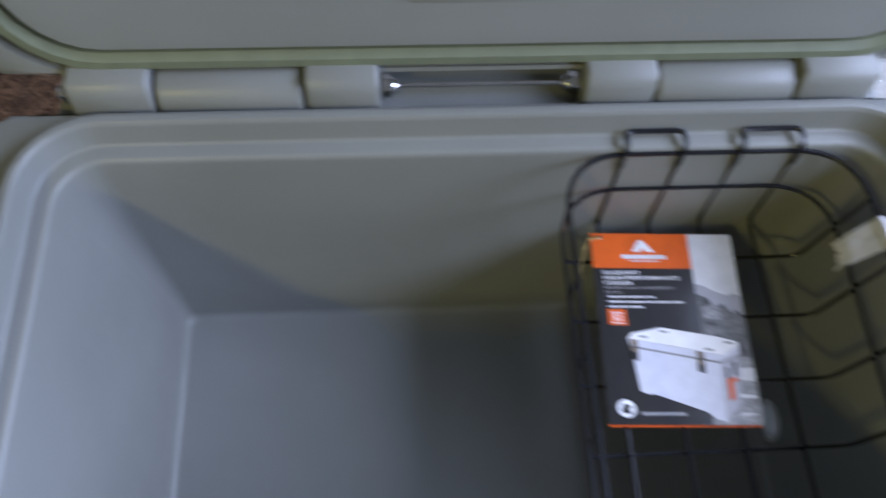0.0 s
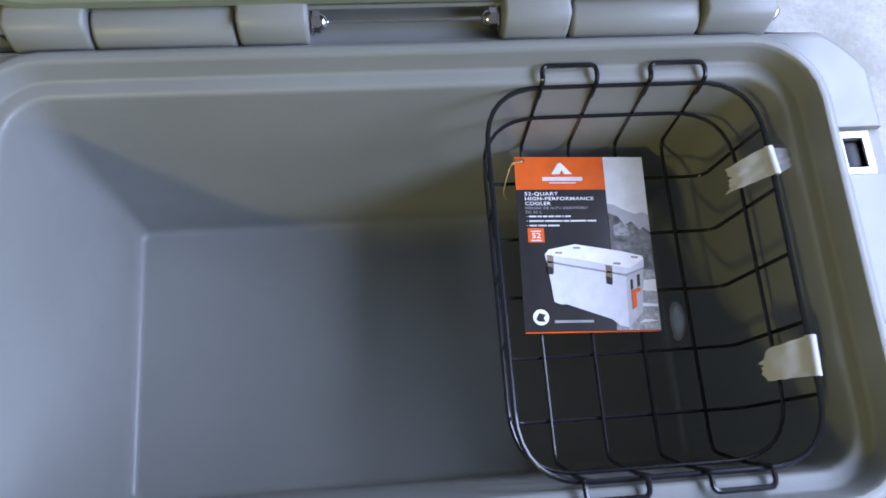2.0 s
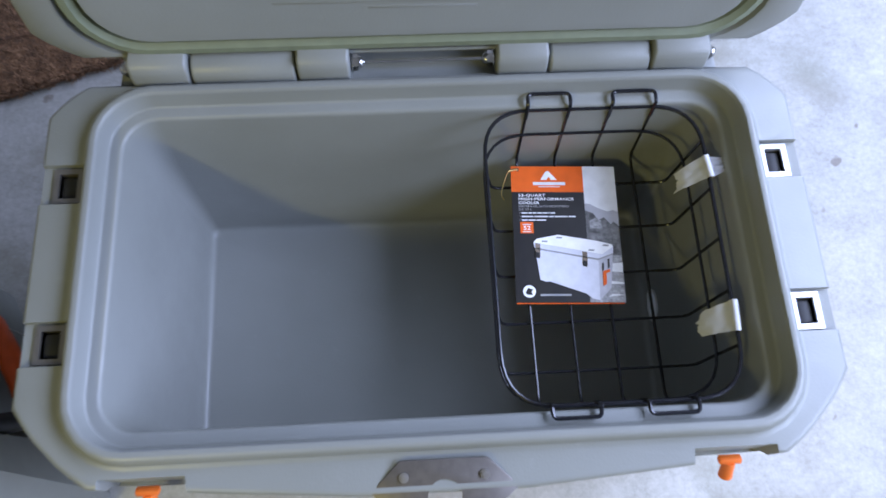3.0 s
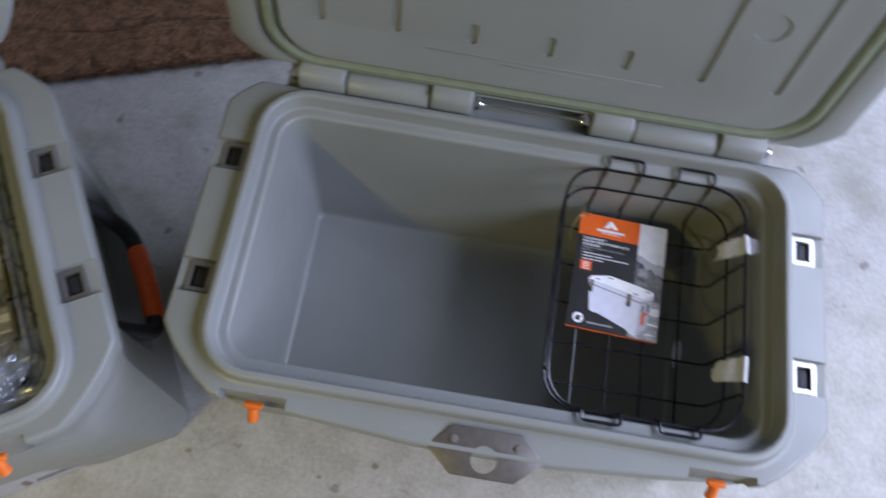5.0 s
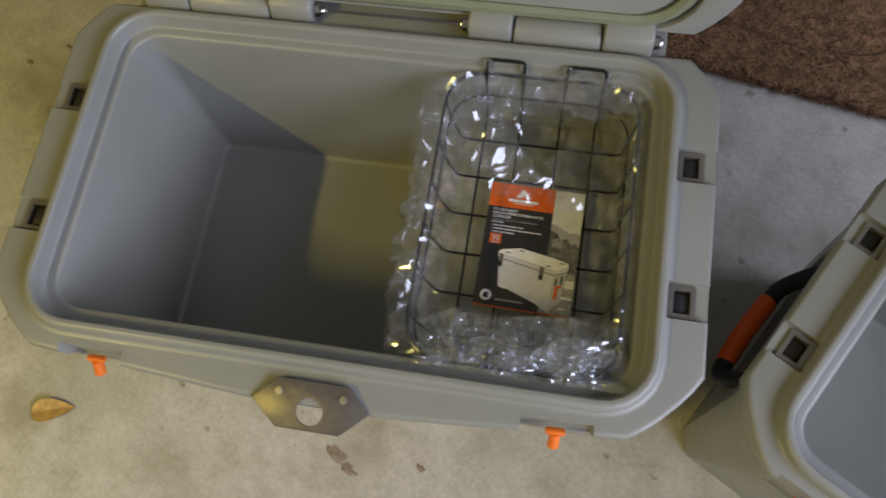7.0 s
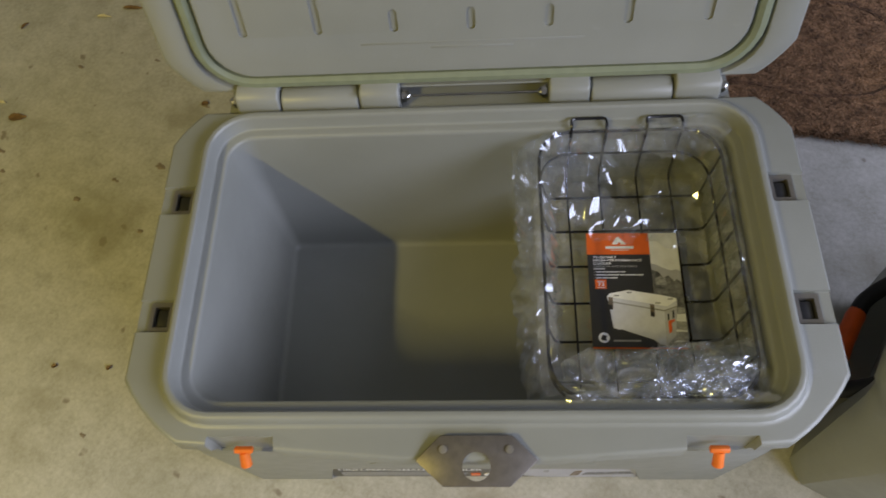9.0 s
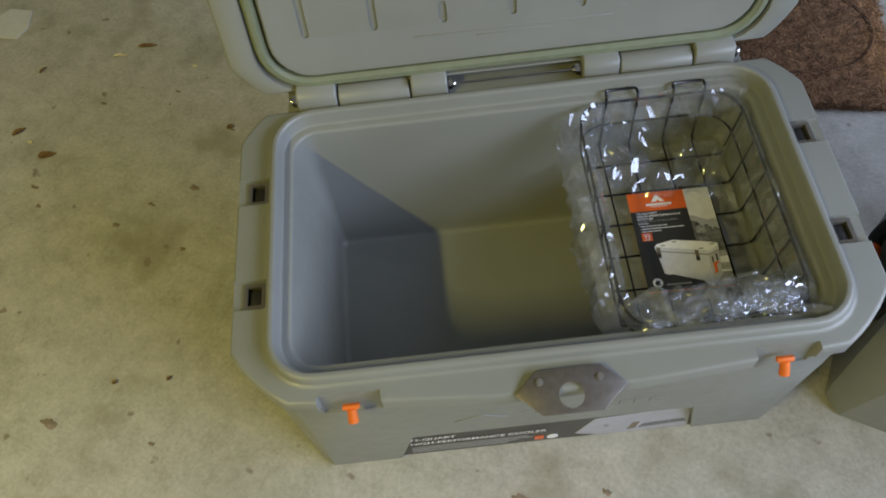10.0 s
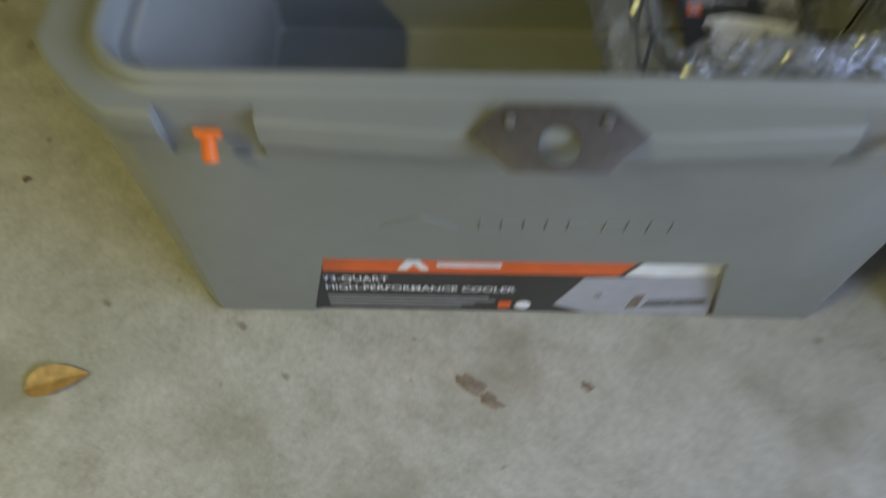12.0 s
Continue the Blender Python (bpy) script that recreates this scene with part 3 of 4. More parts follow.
def label_card(thing, d):
    """The printed card in the hollow at the foot of the front, and the maker's raised mark above it as plain shapes."""
    F, lx = d["front"], d["label_x"]
    y = F + 0.0390
    w, h = lx + 0.010, 0.126
    slope = 0.027 / (d["rim"] - 0.081)

    def sheet(name, pts, mat, lift, parent, label=""):
        bm = bmesh.new()
        prism(bm, [(px, pz * 1.18) for px, pz in pts], y - lift, y, "y")
        return part(name, bm, mat, parent, label)

    card = sheet("label_card", [(-w - 0.020, 0.002), (w + 0.020, 0.002), (w - 0.006, h), (-w + 0.006, h)], INK, 0.002, thing, "printed card with an orange stripe")
    sheet("orange_stripe", [(-w + 0.000, 0.080), (0.105, 0.080), (0.135, h - 0.001), (-w + 0.006, h - 0.001)], INK_ORANGE, 0.0024, card)
    sheet("photo_sky", [(0.112, 0.080), (w + 0.001, 0.080), (w - 0.006, h - 0.001), (0.140, h - 0.001)], INK_WHITE, 0.0024, card)
    sheet("photo", [(0.045, 0.020), (0.070, 0.074), (w + 0.003, 0.084), (w + 0.016, 0.003), (0.085, 0.003)], INK_HAZE, 0.0028, card, "pale picture of an ice chest")
    sheet("photo_dark", [(0.145, 0.018), (0.15, 0.032), (w + 0.002, 0.038), (w + 0.010, 0.024)], INK_HILL, 0.0032, card)
    sheet("photo_accent", [(0.128, 0.014), (0.140, 0.018), (0.143, 0.044), (0.133, 0.040)], MUD, 0.0036, card)
    sheet("photo_latch", [(0.088, 0.036), (0.095, 0.036), (0.095, 0.046), (0.088, 0.046)], INK_STONE, 0.0036, card)
    sheet("badge", [(-0.018, 0.010), (-0.004, 0.010), (-0.004, 0.0235), (-0.018, 0.0235)], INK_ORANGE, 0.0030, card)
    sheet("emblem", [(-0.130, 0.086), (-0.117, 0.107), (-0.111, 0.110), (-0.096, 0.086), (-0.104, 0.086), (-0.112, 0.096), (-0.120, 0.086)], INK_WHITE, 0.0032, card)
    sheet("mark_bar", [(-0.088, 0.092), (-0.020, 0.092), (-0.020, 0.099), (-0.088, 0.099)], INK_SKY, 0.0030, card)
    ring = [(0.010 + 0.009 * math.cos(2 * math.pi * k / 16), 0.0170 + 0.0075 * math.sin(2 * math.pi * k / 16)) for k in range(16)]
    sheet("seal", ring, INK_WHITE, 0.0030, card)
    for k, b in enumerate((-0.030, -0.022, -0.045, -0.060)):
        z = 0.0300 - 0.0065 * k
        sheet("text_bar", [(-w - 0.002, z), (b, z), (b, z + 0.0022), (-w - 0.002, z + 0.0022)], INK_GREY, 0.0026, card)
    for k, (line, size) in enumerate(((d["title"], 0.0110), ("HIGH-PERFORMANCE COOLER", 0.0110))):
        text = words(card, line, 0, 0, size * 1.4, INK_WHITE, 0.0002, "", 0.98)
        text.matrix_local = Matrix.Translation((-w - 0.002, y - 0.0034, 1.18 * (0.0740 - 0.0175 * k))) @ Matrix.Rotation(radians(90), 4, "X")
    # the raised mark on the front wall
    zc = d["rim"] - 0.165

    def raised(pts):
        bm = bmesh.new()
        prism(bm, [(px * 1.2, zc + (pz - zc) * 1.3) for px, pz in pts], -0.0012, 0.004, "y")
        for v in bm.verts:
            v.co.y += F + 0.005 + (d["rim"] - 0.075 - v.co.z) * slope
        part("raised_mark", bm, PLASTIC, thing)
    raised([(-0.115, zc - 0.004), (-0.090, zc + 0.012), (-0.083, zc + 0.013), (-0.055, zc - 0.004), (-0.072, zc - 0.004), (-0.087, zc + 0.007), (-0.100, zc - 0.004)])
    for k in range(9):
        x = -0.040 + 0.0165 * k + (0.010 if k > 4 else 0)
        raised([(x, zc - 0.004), (x + 0.0145, zc - 0.004), (x + 0.0145, zc + 0.008), (x, zc + 0.008)])


SMALL = dict(x=0.365, front=-0.198, back=0.183, rim=0.371, bead_x=0.3225, bead_f=-0.180, bead_b=0.1765, near=(0.068, 0.068), far=(0.034, 0.034),
             round=0.058, floor=0.089, floor_x=0.279, floor_f=-0.140, floor_b=0.135, slot_x=0.3405, slot_y=(-0.074, 0.078), tab_x=0.2512,
             label_x=0.185, title="52-QUART", plate_y=-0.2146, plate_z=0.368, plate_tilt=14, hinge_y=0.198, hinge_z=0.3754, hinge_out=0.292, hinge_in=0.0653, lean=9,
             rib_step=0.085, rib_low=0.105, grip=-1)
LARGE = dict(x=0.3903, front=-0.2238, back=0.209, rim=0.3945, bead_x=0.346, bead_f=-0.203, bead_b=0.2015, near=(0.069, 0.069), far=(0.036, 0.049),
             round=0.060, floor=0.102, floor_x=0.300, floor_f=-0.165, floor_b=0.162, slot_x=0.3632, slot_y=(-0.078, 0.0757), tab_x=0.2503,
             label_x=0.200, title="73-QUART", plate_y=-0.2437, plate_z=0.3945, plate_tilt=14, hinge_y=0.2239, hinge_z=0.3977, hinge_out=0.3152, hinge_in=0.0881, lean=13,
             rib_step=0.092, rib_low=0.105, grip=1)
AT_SMALL = pose(0, 0, 0)
AT_LARGE = pose(-0.8136, -0.2263, 0, 0, 0, 30.04)
cooler(AT_SMALL, SMALL, "grey-green moulded plastic cooler with its lid open")
cooler(AT_LARGE, LARGE, "larger grey-green moulded plastic cooler with its lid open")


# ---- wire baskets ----
def basket(m, d, label):
    thing = root("wire_basket", m, label, "basket", "wire baskets in the coolers")
    x0, x1, y0, y1, top, low = d["x0"], d["x1"], d["y0"], d["y1"], d["top"], d["low"]
    mid = top - 0.041
    r = 0.0016

    def ring(k, z, rad):
        return smooth_path([(x0 + k * 0.4, y0 + k, z), (x1 - k, y0 + k, z), (x1 - k, y1 - k, z), (x0 + k * 0.4, y1 - k, z)], rad, 8, True)

    for k, z, rr in ((0.0, top, 0.0020), (0.006, mid, r)):
        bm = bmesh.new()
        add_tube(bm, ring(k, z, 0.050), rr, 8, True)
        part("rim_wire", bm, WIRE, thing)
    bx0, bx1, by0, by1 = x0 + 0.016, x1 - 0.008, y0 + 0.014, y1 - 0.008
    # wires that run front to back and end in hooks over the cooler's ledge
    hooks = d["hooks"]
    for x in hooks:
        bm = bmesh.new()
        add_tube(bm, smooth_path([(x, y0 + 0.001, top), (x, y0 + 0.004, mid), (x, by0, low), (x, by1, low), (x, y1 - 0.004, mid), (x, y1 - 0.001, top)], 0.010, 3), r, 6)
        part("long_wire", bm, WIRE, thing)
    for a, b in (hooks[:2], hooks[2:]):
        for y, way, shift in ((y1, 1, 0.0), (y0, -1, -0.006))[:d["hooked"]]:
            bm = bmesh.new()
            z = d["hook_z"]
            add_tube(bm, smooth_path([(a + shift, y - way * 0.003, top - 0.012), (a + shift, y, z), (a + shift, y + way * 0.012, z), (b + shift, y + way * 0.012, z),
                                      (b + shift, y, z), (b + shift, y - way * 0.003, top - 0.012)], 0.005, 3), 0.0020, 6)
            part("hook", bm, WIRE, thing)
    n = d["cross"]
    for k in range(n):
        y = by1 - 0.033 - (by1 - by0 - 0.066) * k / (n - 1)
        bm = bmesh.new()
        add_tube(bm, smooth_path([(x0 + 0.001, y, top), (x0 + 0.003, y, mid), (bx0, y, low - 0.003), (bx1, y, low - 0.003), (x1 - 0.004, y, mid), (x1 - 0.001, y, top)], 0.010, 3), r, 6)
        part("cross_wire", bm, WIRE, thing)
    return thing


basket(AT_SMALL, dict(x0=0.057, x1=0.277, y0=-0.148, y1=0.148, top=0.356, low=0.259, hooks=(0.103, 0.146, 0.189, 0.233), hook_z=0.367, cross=5, hooked=2),
       "black coated wire basket hung inside the cooler")
basket(AT_LARGE, dict(x0=0.080, x1=0.305, y0=-0.174, y1=0.172, top=0.380, low=0.286, hooks=(0.123, 0.167, 0.217, 0.261), hook_z=0.391, cross=6, hooked=1),
       "black wire basket still wrapped in clear film")


# ---- booklets ----
def patch(name, parent, pts, mat, lift=0.0002, label=""):
    bm = bmesh.new()
    prism(bm, pts, PRINT - 0.0002, PRINT + lift)
    return part(name, bm, mat, parent, label)


def booklet(m, title, badge, label):
    """The owner's booklet: cover print built as thin inked layers. Its origin is the top left corner."""
    W, L = 0.116, 0.157
    thing = root("booklet", m, label, "booklet", "booklets in the baskets")
    bm = bmesh.new()
    add_box(bm, (0, -L, 0), (W, 0, PRINT), 0.0004)
    part("cover", bm, INK, thing)
    bm = bmesh.new()
    add_box(bm, (0.001, -L - 0.0012, -0.0012), (W - 0.001, -0.001, -0.0002))
    part("back_page", bm, INK_ORANGE, thing, "orange back page")
    e = 0.69 * W
    patch("orange_band", thing, [(0, -0.031), (e, -0.031), (e, 0), (0, 0)], INK_ORANGE)
    patch("photo_sky", thing, [(e, -0.058), (W, -0.072), (W, 0), (e, 0)], INK_SKY)
    patch("photo_hill", thing, [(e, -0.062), (W, -0.070), (W, -0.055), (W - 0.005, -0.0525), (W - 0.012, -0.054), (e + 0.014, -0.050), (e + 0.006, -0.0455), (e, -0.0445)], INK_HAZE, 0.0003)
    patch("photo_grove", thing, [(e, -0.105), (W, -0.105), (W, -0.071), (W - 0.006, -0.066), (W - 0.009, -0.069), (W - 0.016, -0.061), (e + 0.014, -0.064),
                                 (e + 0.008, -0.056), (e, -0.053)], INK_HILL, 0.0004)
    patch("photo_shore", thing, [(e - 0.002, -L), (W, -L), (W, -0.105), (e, -0.105)], INK_STONE, 0.0003)
    for k in range(4):
        y = -0.128 - 0.007 * k
        patch("photo_rock", thing, [(0.098, y - 0.002), (W, y - 0.003 + 0.001 * k), (W, y), (0.103, y + 0.0012)], INK_SKY if k % 2 else INK_GREY, 0.0004)
    # a plain peak and a bar stand for the maker's mark
    patch("emblem", thing, [(0.0325, -0.0165), (0.0385, -0.0065), (0.0415, -0.0055), (0.0450, -0.0095), (0.0510, -0.0165), (0.0440, -0.0165), (0.0420, -0.0125), (0.0395, -0.0165)],
          INK_WHITE, 0.0005)
    patch("mark_bar", thing, [(0.024, -0.0228), (0.060, -0.0228), (0.060, -0.0192), (0.024, -0.0192)], INK_SKY, 0.0005)
    patch("mark_bar", thing, [(0.030, -0.0252), (0.054, -0.0252), (0.054, -0.0243), (0.030, -0.0243)], INK_SKY, 0.0005)
    for k, (line, wide) in enumerate(((title, 0.0300), ("HIGH-PERFORMANCE", 0.0615), ("COOLER", 0.0230))):
        words(thing, line, 0.007, -0.0330 - 0.0045 * k, 0.0044, INK_WHITE, 0.00007, "white printed heading", width=wide)
    words(thing, "HIELERA DE ALTO DESEMPEÑO", 0.007, -0.0466, 0.0034, INK_PALE, 0.0, "", width=0.0555)
    if badge == "52":
        words(thing, "DE 50 L", 0.007, -0.0504, 0.0034, INK_PALE, 0.0, "", width=0.0145)
    else:
        patch("text_bar", thing, [(0.0072, -0.0525), (0.0215, -0.0525), (0.0215, -0.0504), (0.0072, -0.0504)], INK_PALE, 0.0003)
    # rows of small print, word by word
    for k, line in enumerate(((5, 3, 3, 4, 4, 1, 4), (10, 12, 4, 11, 6), (5, 6, 8))):
        y, x = -0.0552 - 0.0042 * k, 0.0100
        patch("text_bar", thing, [(0.0080, y - 0.0010), (0.0086, y - 0.0010), (0.0086, y - 0.0004), (0.0080, y - 0.0004)], INK_WHITE, 0.0003)
        for n in line:
            w = 0.00128 * n
            patch("text_bar", thing, [(x, y - 0.0014), (x + w, y - 0.0014), (x + w, y), (x, y)], INK_SKY, 0.0003)
            x += w + 0.0010
    patch("badge", thing, [(0.008, -0.0795), (0.0222, -0.0795), (0.0222, -0.0665), (0.008, -0.0665)], INK_ORANGE, 0.0003)
    words(thing, badge, 0.0112, -0.0704, 0.0066, INK_WHITE, 0.0001, "", width=0.0078)
    for y in (-0.0690, -0.0773):
        patch("text_bar", thing, [(0.0105, y - 0.0010), (0.0197, y - 0.0010), (0.0197, y), (0.0105, y)], INK_SKY, 0.0005)
    # the pictured ice chest, in flat tones
    patch("pictured_front", thing, [(0.0225, -0.0955), (0.0905, -0.1080), (0.0890, -0.1547), (0.0815, -0.1530), (0.0750, -0.1475), (0.0370, -0.1340), (0.0330, -0.1345),
                                    (0.0268, -0.1320)], INK_COOL, 0.0005)
    patch("pictured_end", thing, [(0.0905, -0.1080), (0.1065, -0.1020), (0.1017, -0.1418), (0.0890, -0.1547)], INK_HAZY, 0.0006)
    patch("pictured_rim", thing, [(0.0212, -0.0905), (0.0946, -0.1035), (0.1072, -0.0945), (0.1068, -0.1022), (0.0905, -0.1085), (0.0222, -0.0962)], INK_COOL, 0.0007)
    patch("pictured_lid", thing, [(0.0212, -0.0905), (0.0248, -0.0862), (0.0480, -0.0816), (0.0900, -0.0885), (0.1060, -0.0925), (0.1072, -0.0950), (0.0946, -0.1037),
                                  (0.0560, -0.0965)], INK_WHITE, 0.0009)
    for x, y in ((0.0300, -0.0885), (0.0460, -0.0842), (0.0800, -0.0985), (0.0960, -0.0930)):
        patch("pictured_pad", thing, [(x, y - 0.0014), (x + 0.0062, y - 0.0018), (x + 0.0066, y), (x + 0.0006, y + 0.0003)], INK_GREY, 0.0011)
    for x, y in ((0.0232, -0.0920), (0.0735, -0.1015)):
        patch("pictured_latch", thing, [(x, y - 0.0130), (x + 0.0048, y - 0.0150), (x + 0.0052, y), (x, y + 0.001)], MUD, 0.0011)
        patch("pictured_catch", thing, [(x - 0.0004, y - 0.0150), (x + 0.0040, y - 0.0165), (x + 0.0044, y - 0.0105), (x, y - 0.0090)], INK, 0.0013)
    patch("pictured_seam", thing, [(0.0225, -0.0976), (0.0905, -0.1102), (0.0905, -0.1088), (0.0225, -0.0962)], INK_GREY, 0.0011)
    patch("pictured_seam", thing, [(0.0905, -0.1102), (0.1066, -0.1040), (0.1066, -0.1028), (0.0905, -0.1088)], INK_GREY, 0.0011)
    patch("pictured_slot", thing, [(0.0935, -0.1225), (0.0955, -0.1215), (0.0958, -0.1130), (0.0938, -0.1138)], INK, 0.0011)
    patch("pictured_slot", thing, [(0.0995, -0.1200), (0.1018, -0.1190), (0.1022, -0.1085), (0.1000, -0.1095)], INK, 0.0011)
    patch("pictured_handle", thing, [(0.0935, -0.1395), (0.0972, -0.1370), (0.0978, -0.1250), (0.1015, -0.1235), (0.1018, -0.1205), (0.0940, -0.1230)], INK_ORANGE, 0.0013)
    patch("photo_hut", thing, [(e + 0.004, -0.074), (e + 0.017, -0.074), (e + 0.017, -0.065), (e + 0.010, -0.062), (e + 0.004, -0.065)], INK_STONE, 0.0005)
    patch("photo_water", thing, [(0.1040, -0.1230), (W, -0.1240), (W, -0.1130), (0.1055, -0.1140)], INK_SKY, 0.0004)
    ring = [(0.0145 + 0.0068 * math.cos(2 * math.pi * k / 24), -0.1450 + 0.0068 * math.sin(2 * math.pi * k / 24)) for k in range(24)]
    patch("seal", thing, ring, INK_WHITE, 0.0004)
    patch("seal_shape", thing, [(0.0105, -0.1465), (0.0130, -0.1415), (0.0185, -0.1430), (0.0165, -0.1455), (0.0180, -0.1490), (0.0120, -0.1485)], INK, 0.0007)
    patch("text_bar", thing, [(0.026, -0.1500), (0.059, -0.1500), (0.059, -0.1478), (0.026, -0.1478)], INK_GREY, 0.0003)
    return thing


def flat_on(m, x, y, z, turn, pitch=0.0, bank=0.0):
    return m @ pose(x, y, z, pitch, bank, turn)


booklet(flat_on(AT_SMALL, 0.095, 0.129, 0.2635, -2.5), "52-QUART", "52", "owner's booklet with an orange heading lying in the basket")
booklet(flat_on(AT_LARGE, 0.143, 0.072, 0.2905, -1.0), "73-QUART", "73", "owner's booklet with an orange heading under clear film")


# ---- the doormat ----
def doormat():
    """A coir mat: a dense pad, a clipped border, arcs as dark tubes, and loose fibres."""
    thing = root("doormat", pose(-0.322, 0.497, 0, 0, 0, 19.0), "brown coir doormat with a worn fuzzy edge", "doormat")
    w, h, t = 0.78, 0.48, 0.014
    bm = bmesh.new()
    pts = []
    for p in smooth_path([(-w, 0, 0), (0, 0, 0), (0, h, 0), (-w, h, 0)], 0.03, 5, True):
        pts.append(p)
    ring = []
    for a, b in zip(pts, pts[1:] + pts[:1]):
        n = max(1, int((b - a).length / 0.012))
        for k in range(n):
            p = a.lerp(b, k / n)
            p += Vector((noise.noise(p * 45), noise.noise(p * 45 + Vector((9, 0, 0))), 0)) * 0.004
            ring.append(p)
    loops = []
    for k, z in ((0.002, 0.0), (0.0, 0.005), (0.003, t), (0.010, t + 0.002)):
        loops.append(([Vector((p.x - (w / 2 + p.x) * k / w * 2, p.y + (h / 2 - p.y) * k / h * 2)) for p in ring], z))
    loft(bm, loops)
    part("pad", bm, COIR, thing)
    # a rounded outline and scrolls; shade of pressed grooves painted on dark tubes
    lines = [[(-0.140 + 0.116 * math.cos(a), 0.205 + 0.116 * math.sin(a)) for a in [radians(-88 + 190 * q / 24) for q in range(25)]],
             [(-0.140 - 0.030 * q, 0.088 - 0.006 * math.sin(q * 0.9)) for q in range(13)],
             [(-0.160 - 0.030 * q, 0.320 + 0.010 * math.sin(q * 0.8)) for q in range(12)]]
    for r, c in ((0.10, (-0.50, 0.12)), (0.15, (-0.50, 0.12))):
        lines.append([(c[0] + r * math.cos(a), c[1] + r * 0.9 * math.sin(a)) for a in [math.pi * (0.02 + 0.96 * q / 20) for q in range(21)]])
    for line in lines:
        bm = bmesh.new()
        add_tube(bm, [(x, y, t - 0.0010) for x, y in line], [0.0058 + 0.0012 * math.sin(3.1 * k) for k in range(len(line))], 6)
        part("groove_shade_line", bm, GROOVE_SHADE, thing, "dark line with a pressed groove's shade painted in")
    near = [Vector(q) for line in lines for q in line]
    rnd = random.Random(5)
    inner, border = ([], []), ([], [])
    for k in range(30000):
        if k % 3:
            x, y, z = -rnd.uniform(0.004, w - 0.004), rnd.uniform(0.004, h - 0.004), t + 0.001
            if rnd.random() < 0.7 and min((q - Vector((x, y))).length_squared for q in near) < 0.007 ** 2:
                continue
        else:
            q = rnd.choice(ring)
            x, y, z = q.x, q.y, rnd.uniform(0.003, t)
        a = rnd.uniform(0, 2 * math.pi)
        d = Vector((math.cos(a), math.sin(a), rnd.uniform(0.1, 0.9))) * rnd.uniform(0.008, 0.020)
        side = Vector((-math.sin(a), math.cos(a), 0)) * 0.0009
        p = Vector((x, y, z))
        edge = min(-x, x + w)
        verts, faces = border if edge < 0.036 + rnd.uniform(-0.008, 0.008) else inner
        i = len(verts)
        verts += [p - side, p + side, p + d]
        faces.append((i, i + 1, i + 2))
    for name, (verts, faces), mat, label in (("fibre", inner, COIR, "loose coir fibres"), ("border_fibre", border, COIR_PALE, "paler coir fibres along the ends")):
        me = bpy.data.meshes.new(name)
        me.from_pydata(verts, [], faces)
        me.materials.append(mat)
        ob = new(name, me)
        ob.parent = thing
        tagged(ob, label, kind="stuff")


doormat()


# ---- small things ----
def crease(p, scale, seed, count=5):
    """Folded sheet: zigzags along a few directions, bent by a slow noise, so that flat facets meet in sharp creases. About -1 to 1."""
    rnd = random.Random(seed * 101)
    q = Vector(p) + noise.noise_vector(Vector(p) * 9 + Vector((seed, 0, 0))) * 0.022
    total = 0.0
    for k in range(count):
        d = Vector((rnd.uniform(-1, 1), rnd.uniform(-1, 1), rnd.uniform(-0.7, 0.7))).normalized()
        u = q.dot(d) * scale * rnd.uniform(0.55, 1.6) + rnd.random()
        total += (abs((u % 1.0) - 0.5) * 4 - 1) / (1 + 0.35 * k)
    return total / 2.2


def skin(bm, grid, seed, shift, lift):
    """Crumpled film: a grid of points, each moved at random by up to shift along the sheet and lift across it, in flat triangles."""
    rnd = random.Random(seed)
    rows = []
    for row in grid:
        closed = (row[0] - row[-1]).length < 1e-9
        out = [bm.verts.new(p + Vector((rnd.uniform(-shift, shift), rnd.uniform(-shift, shift), rnd.uniform(-lift, lift)))) for p in row[:-1 if closed else None]]
        rows.append(out + out[:1] if closed else out)
    for a, b in zip(rows, rows[1:]):
        for i in range(len(a) - 1):
            if rnd.random() < 0.5:
                bm.faces.new((a[i], a[i + 1], b[i + 1]))
                bm.faces.new((a[i], b[i + 1], b[i]))
            else:
                bm.faces.new((a[i], a[i + 1], b[i]))
                bm.faces.new((a[i + 1], b[i + 1], b[i]))


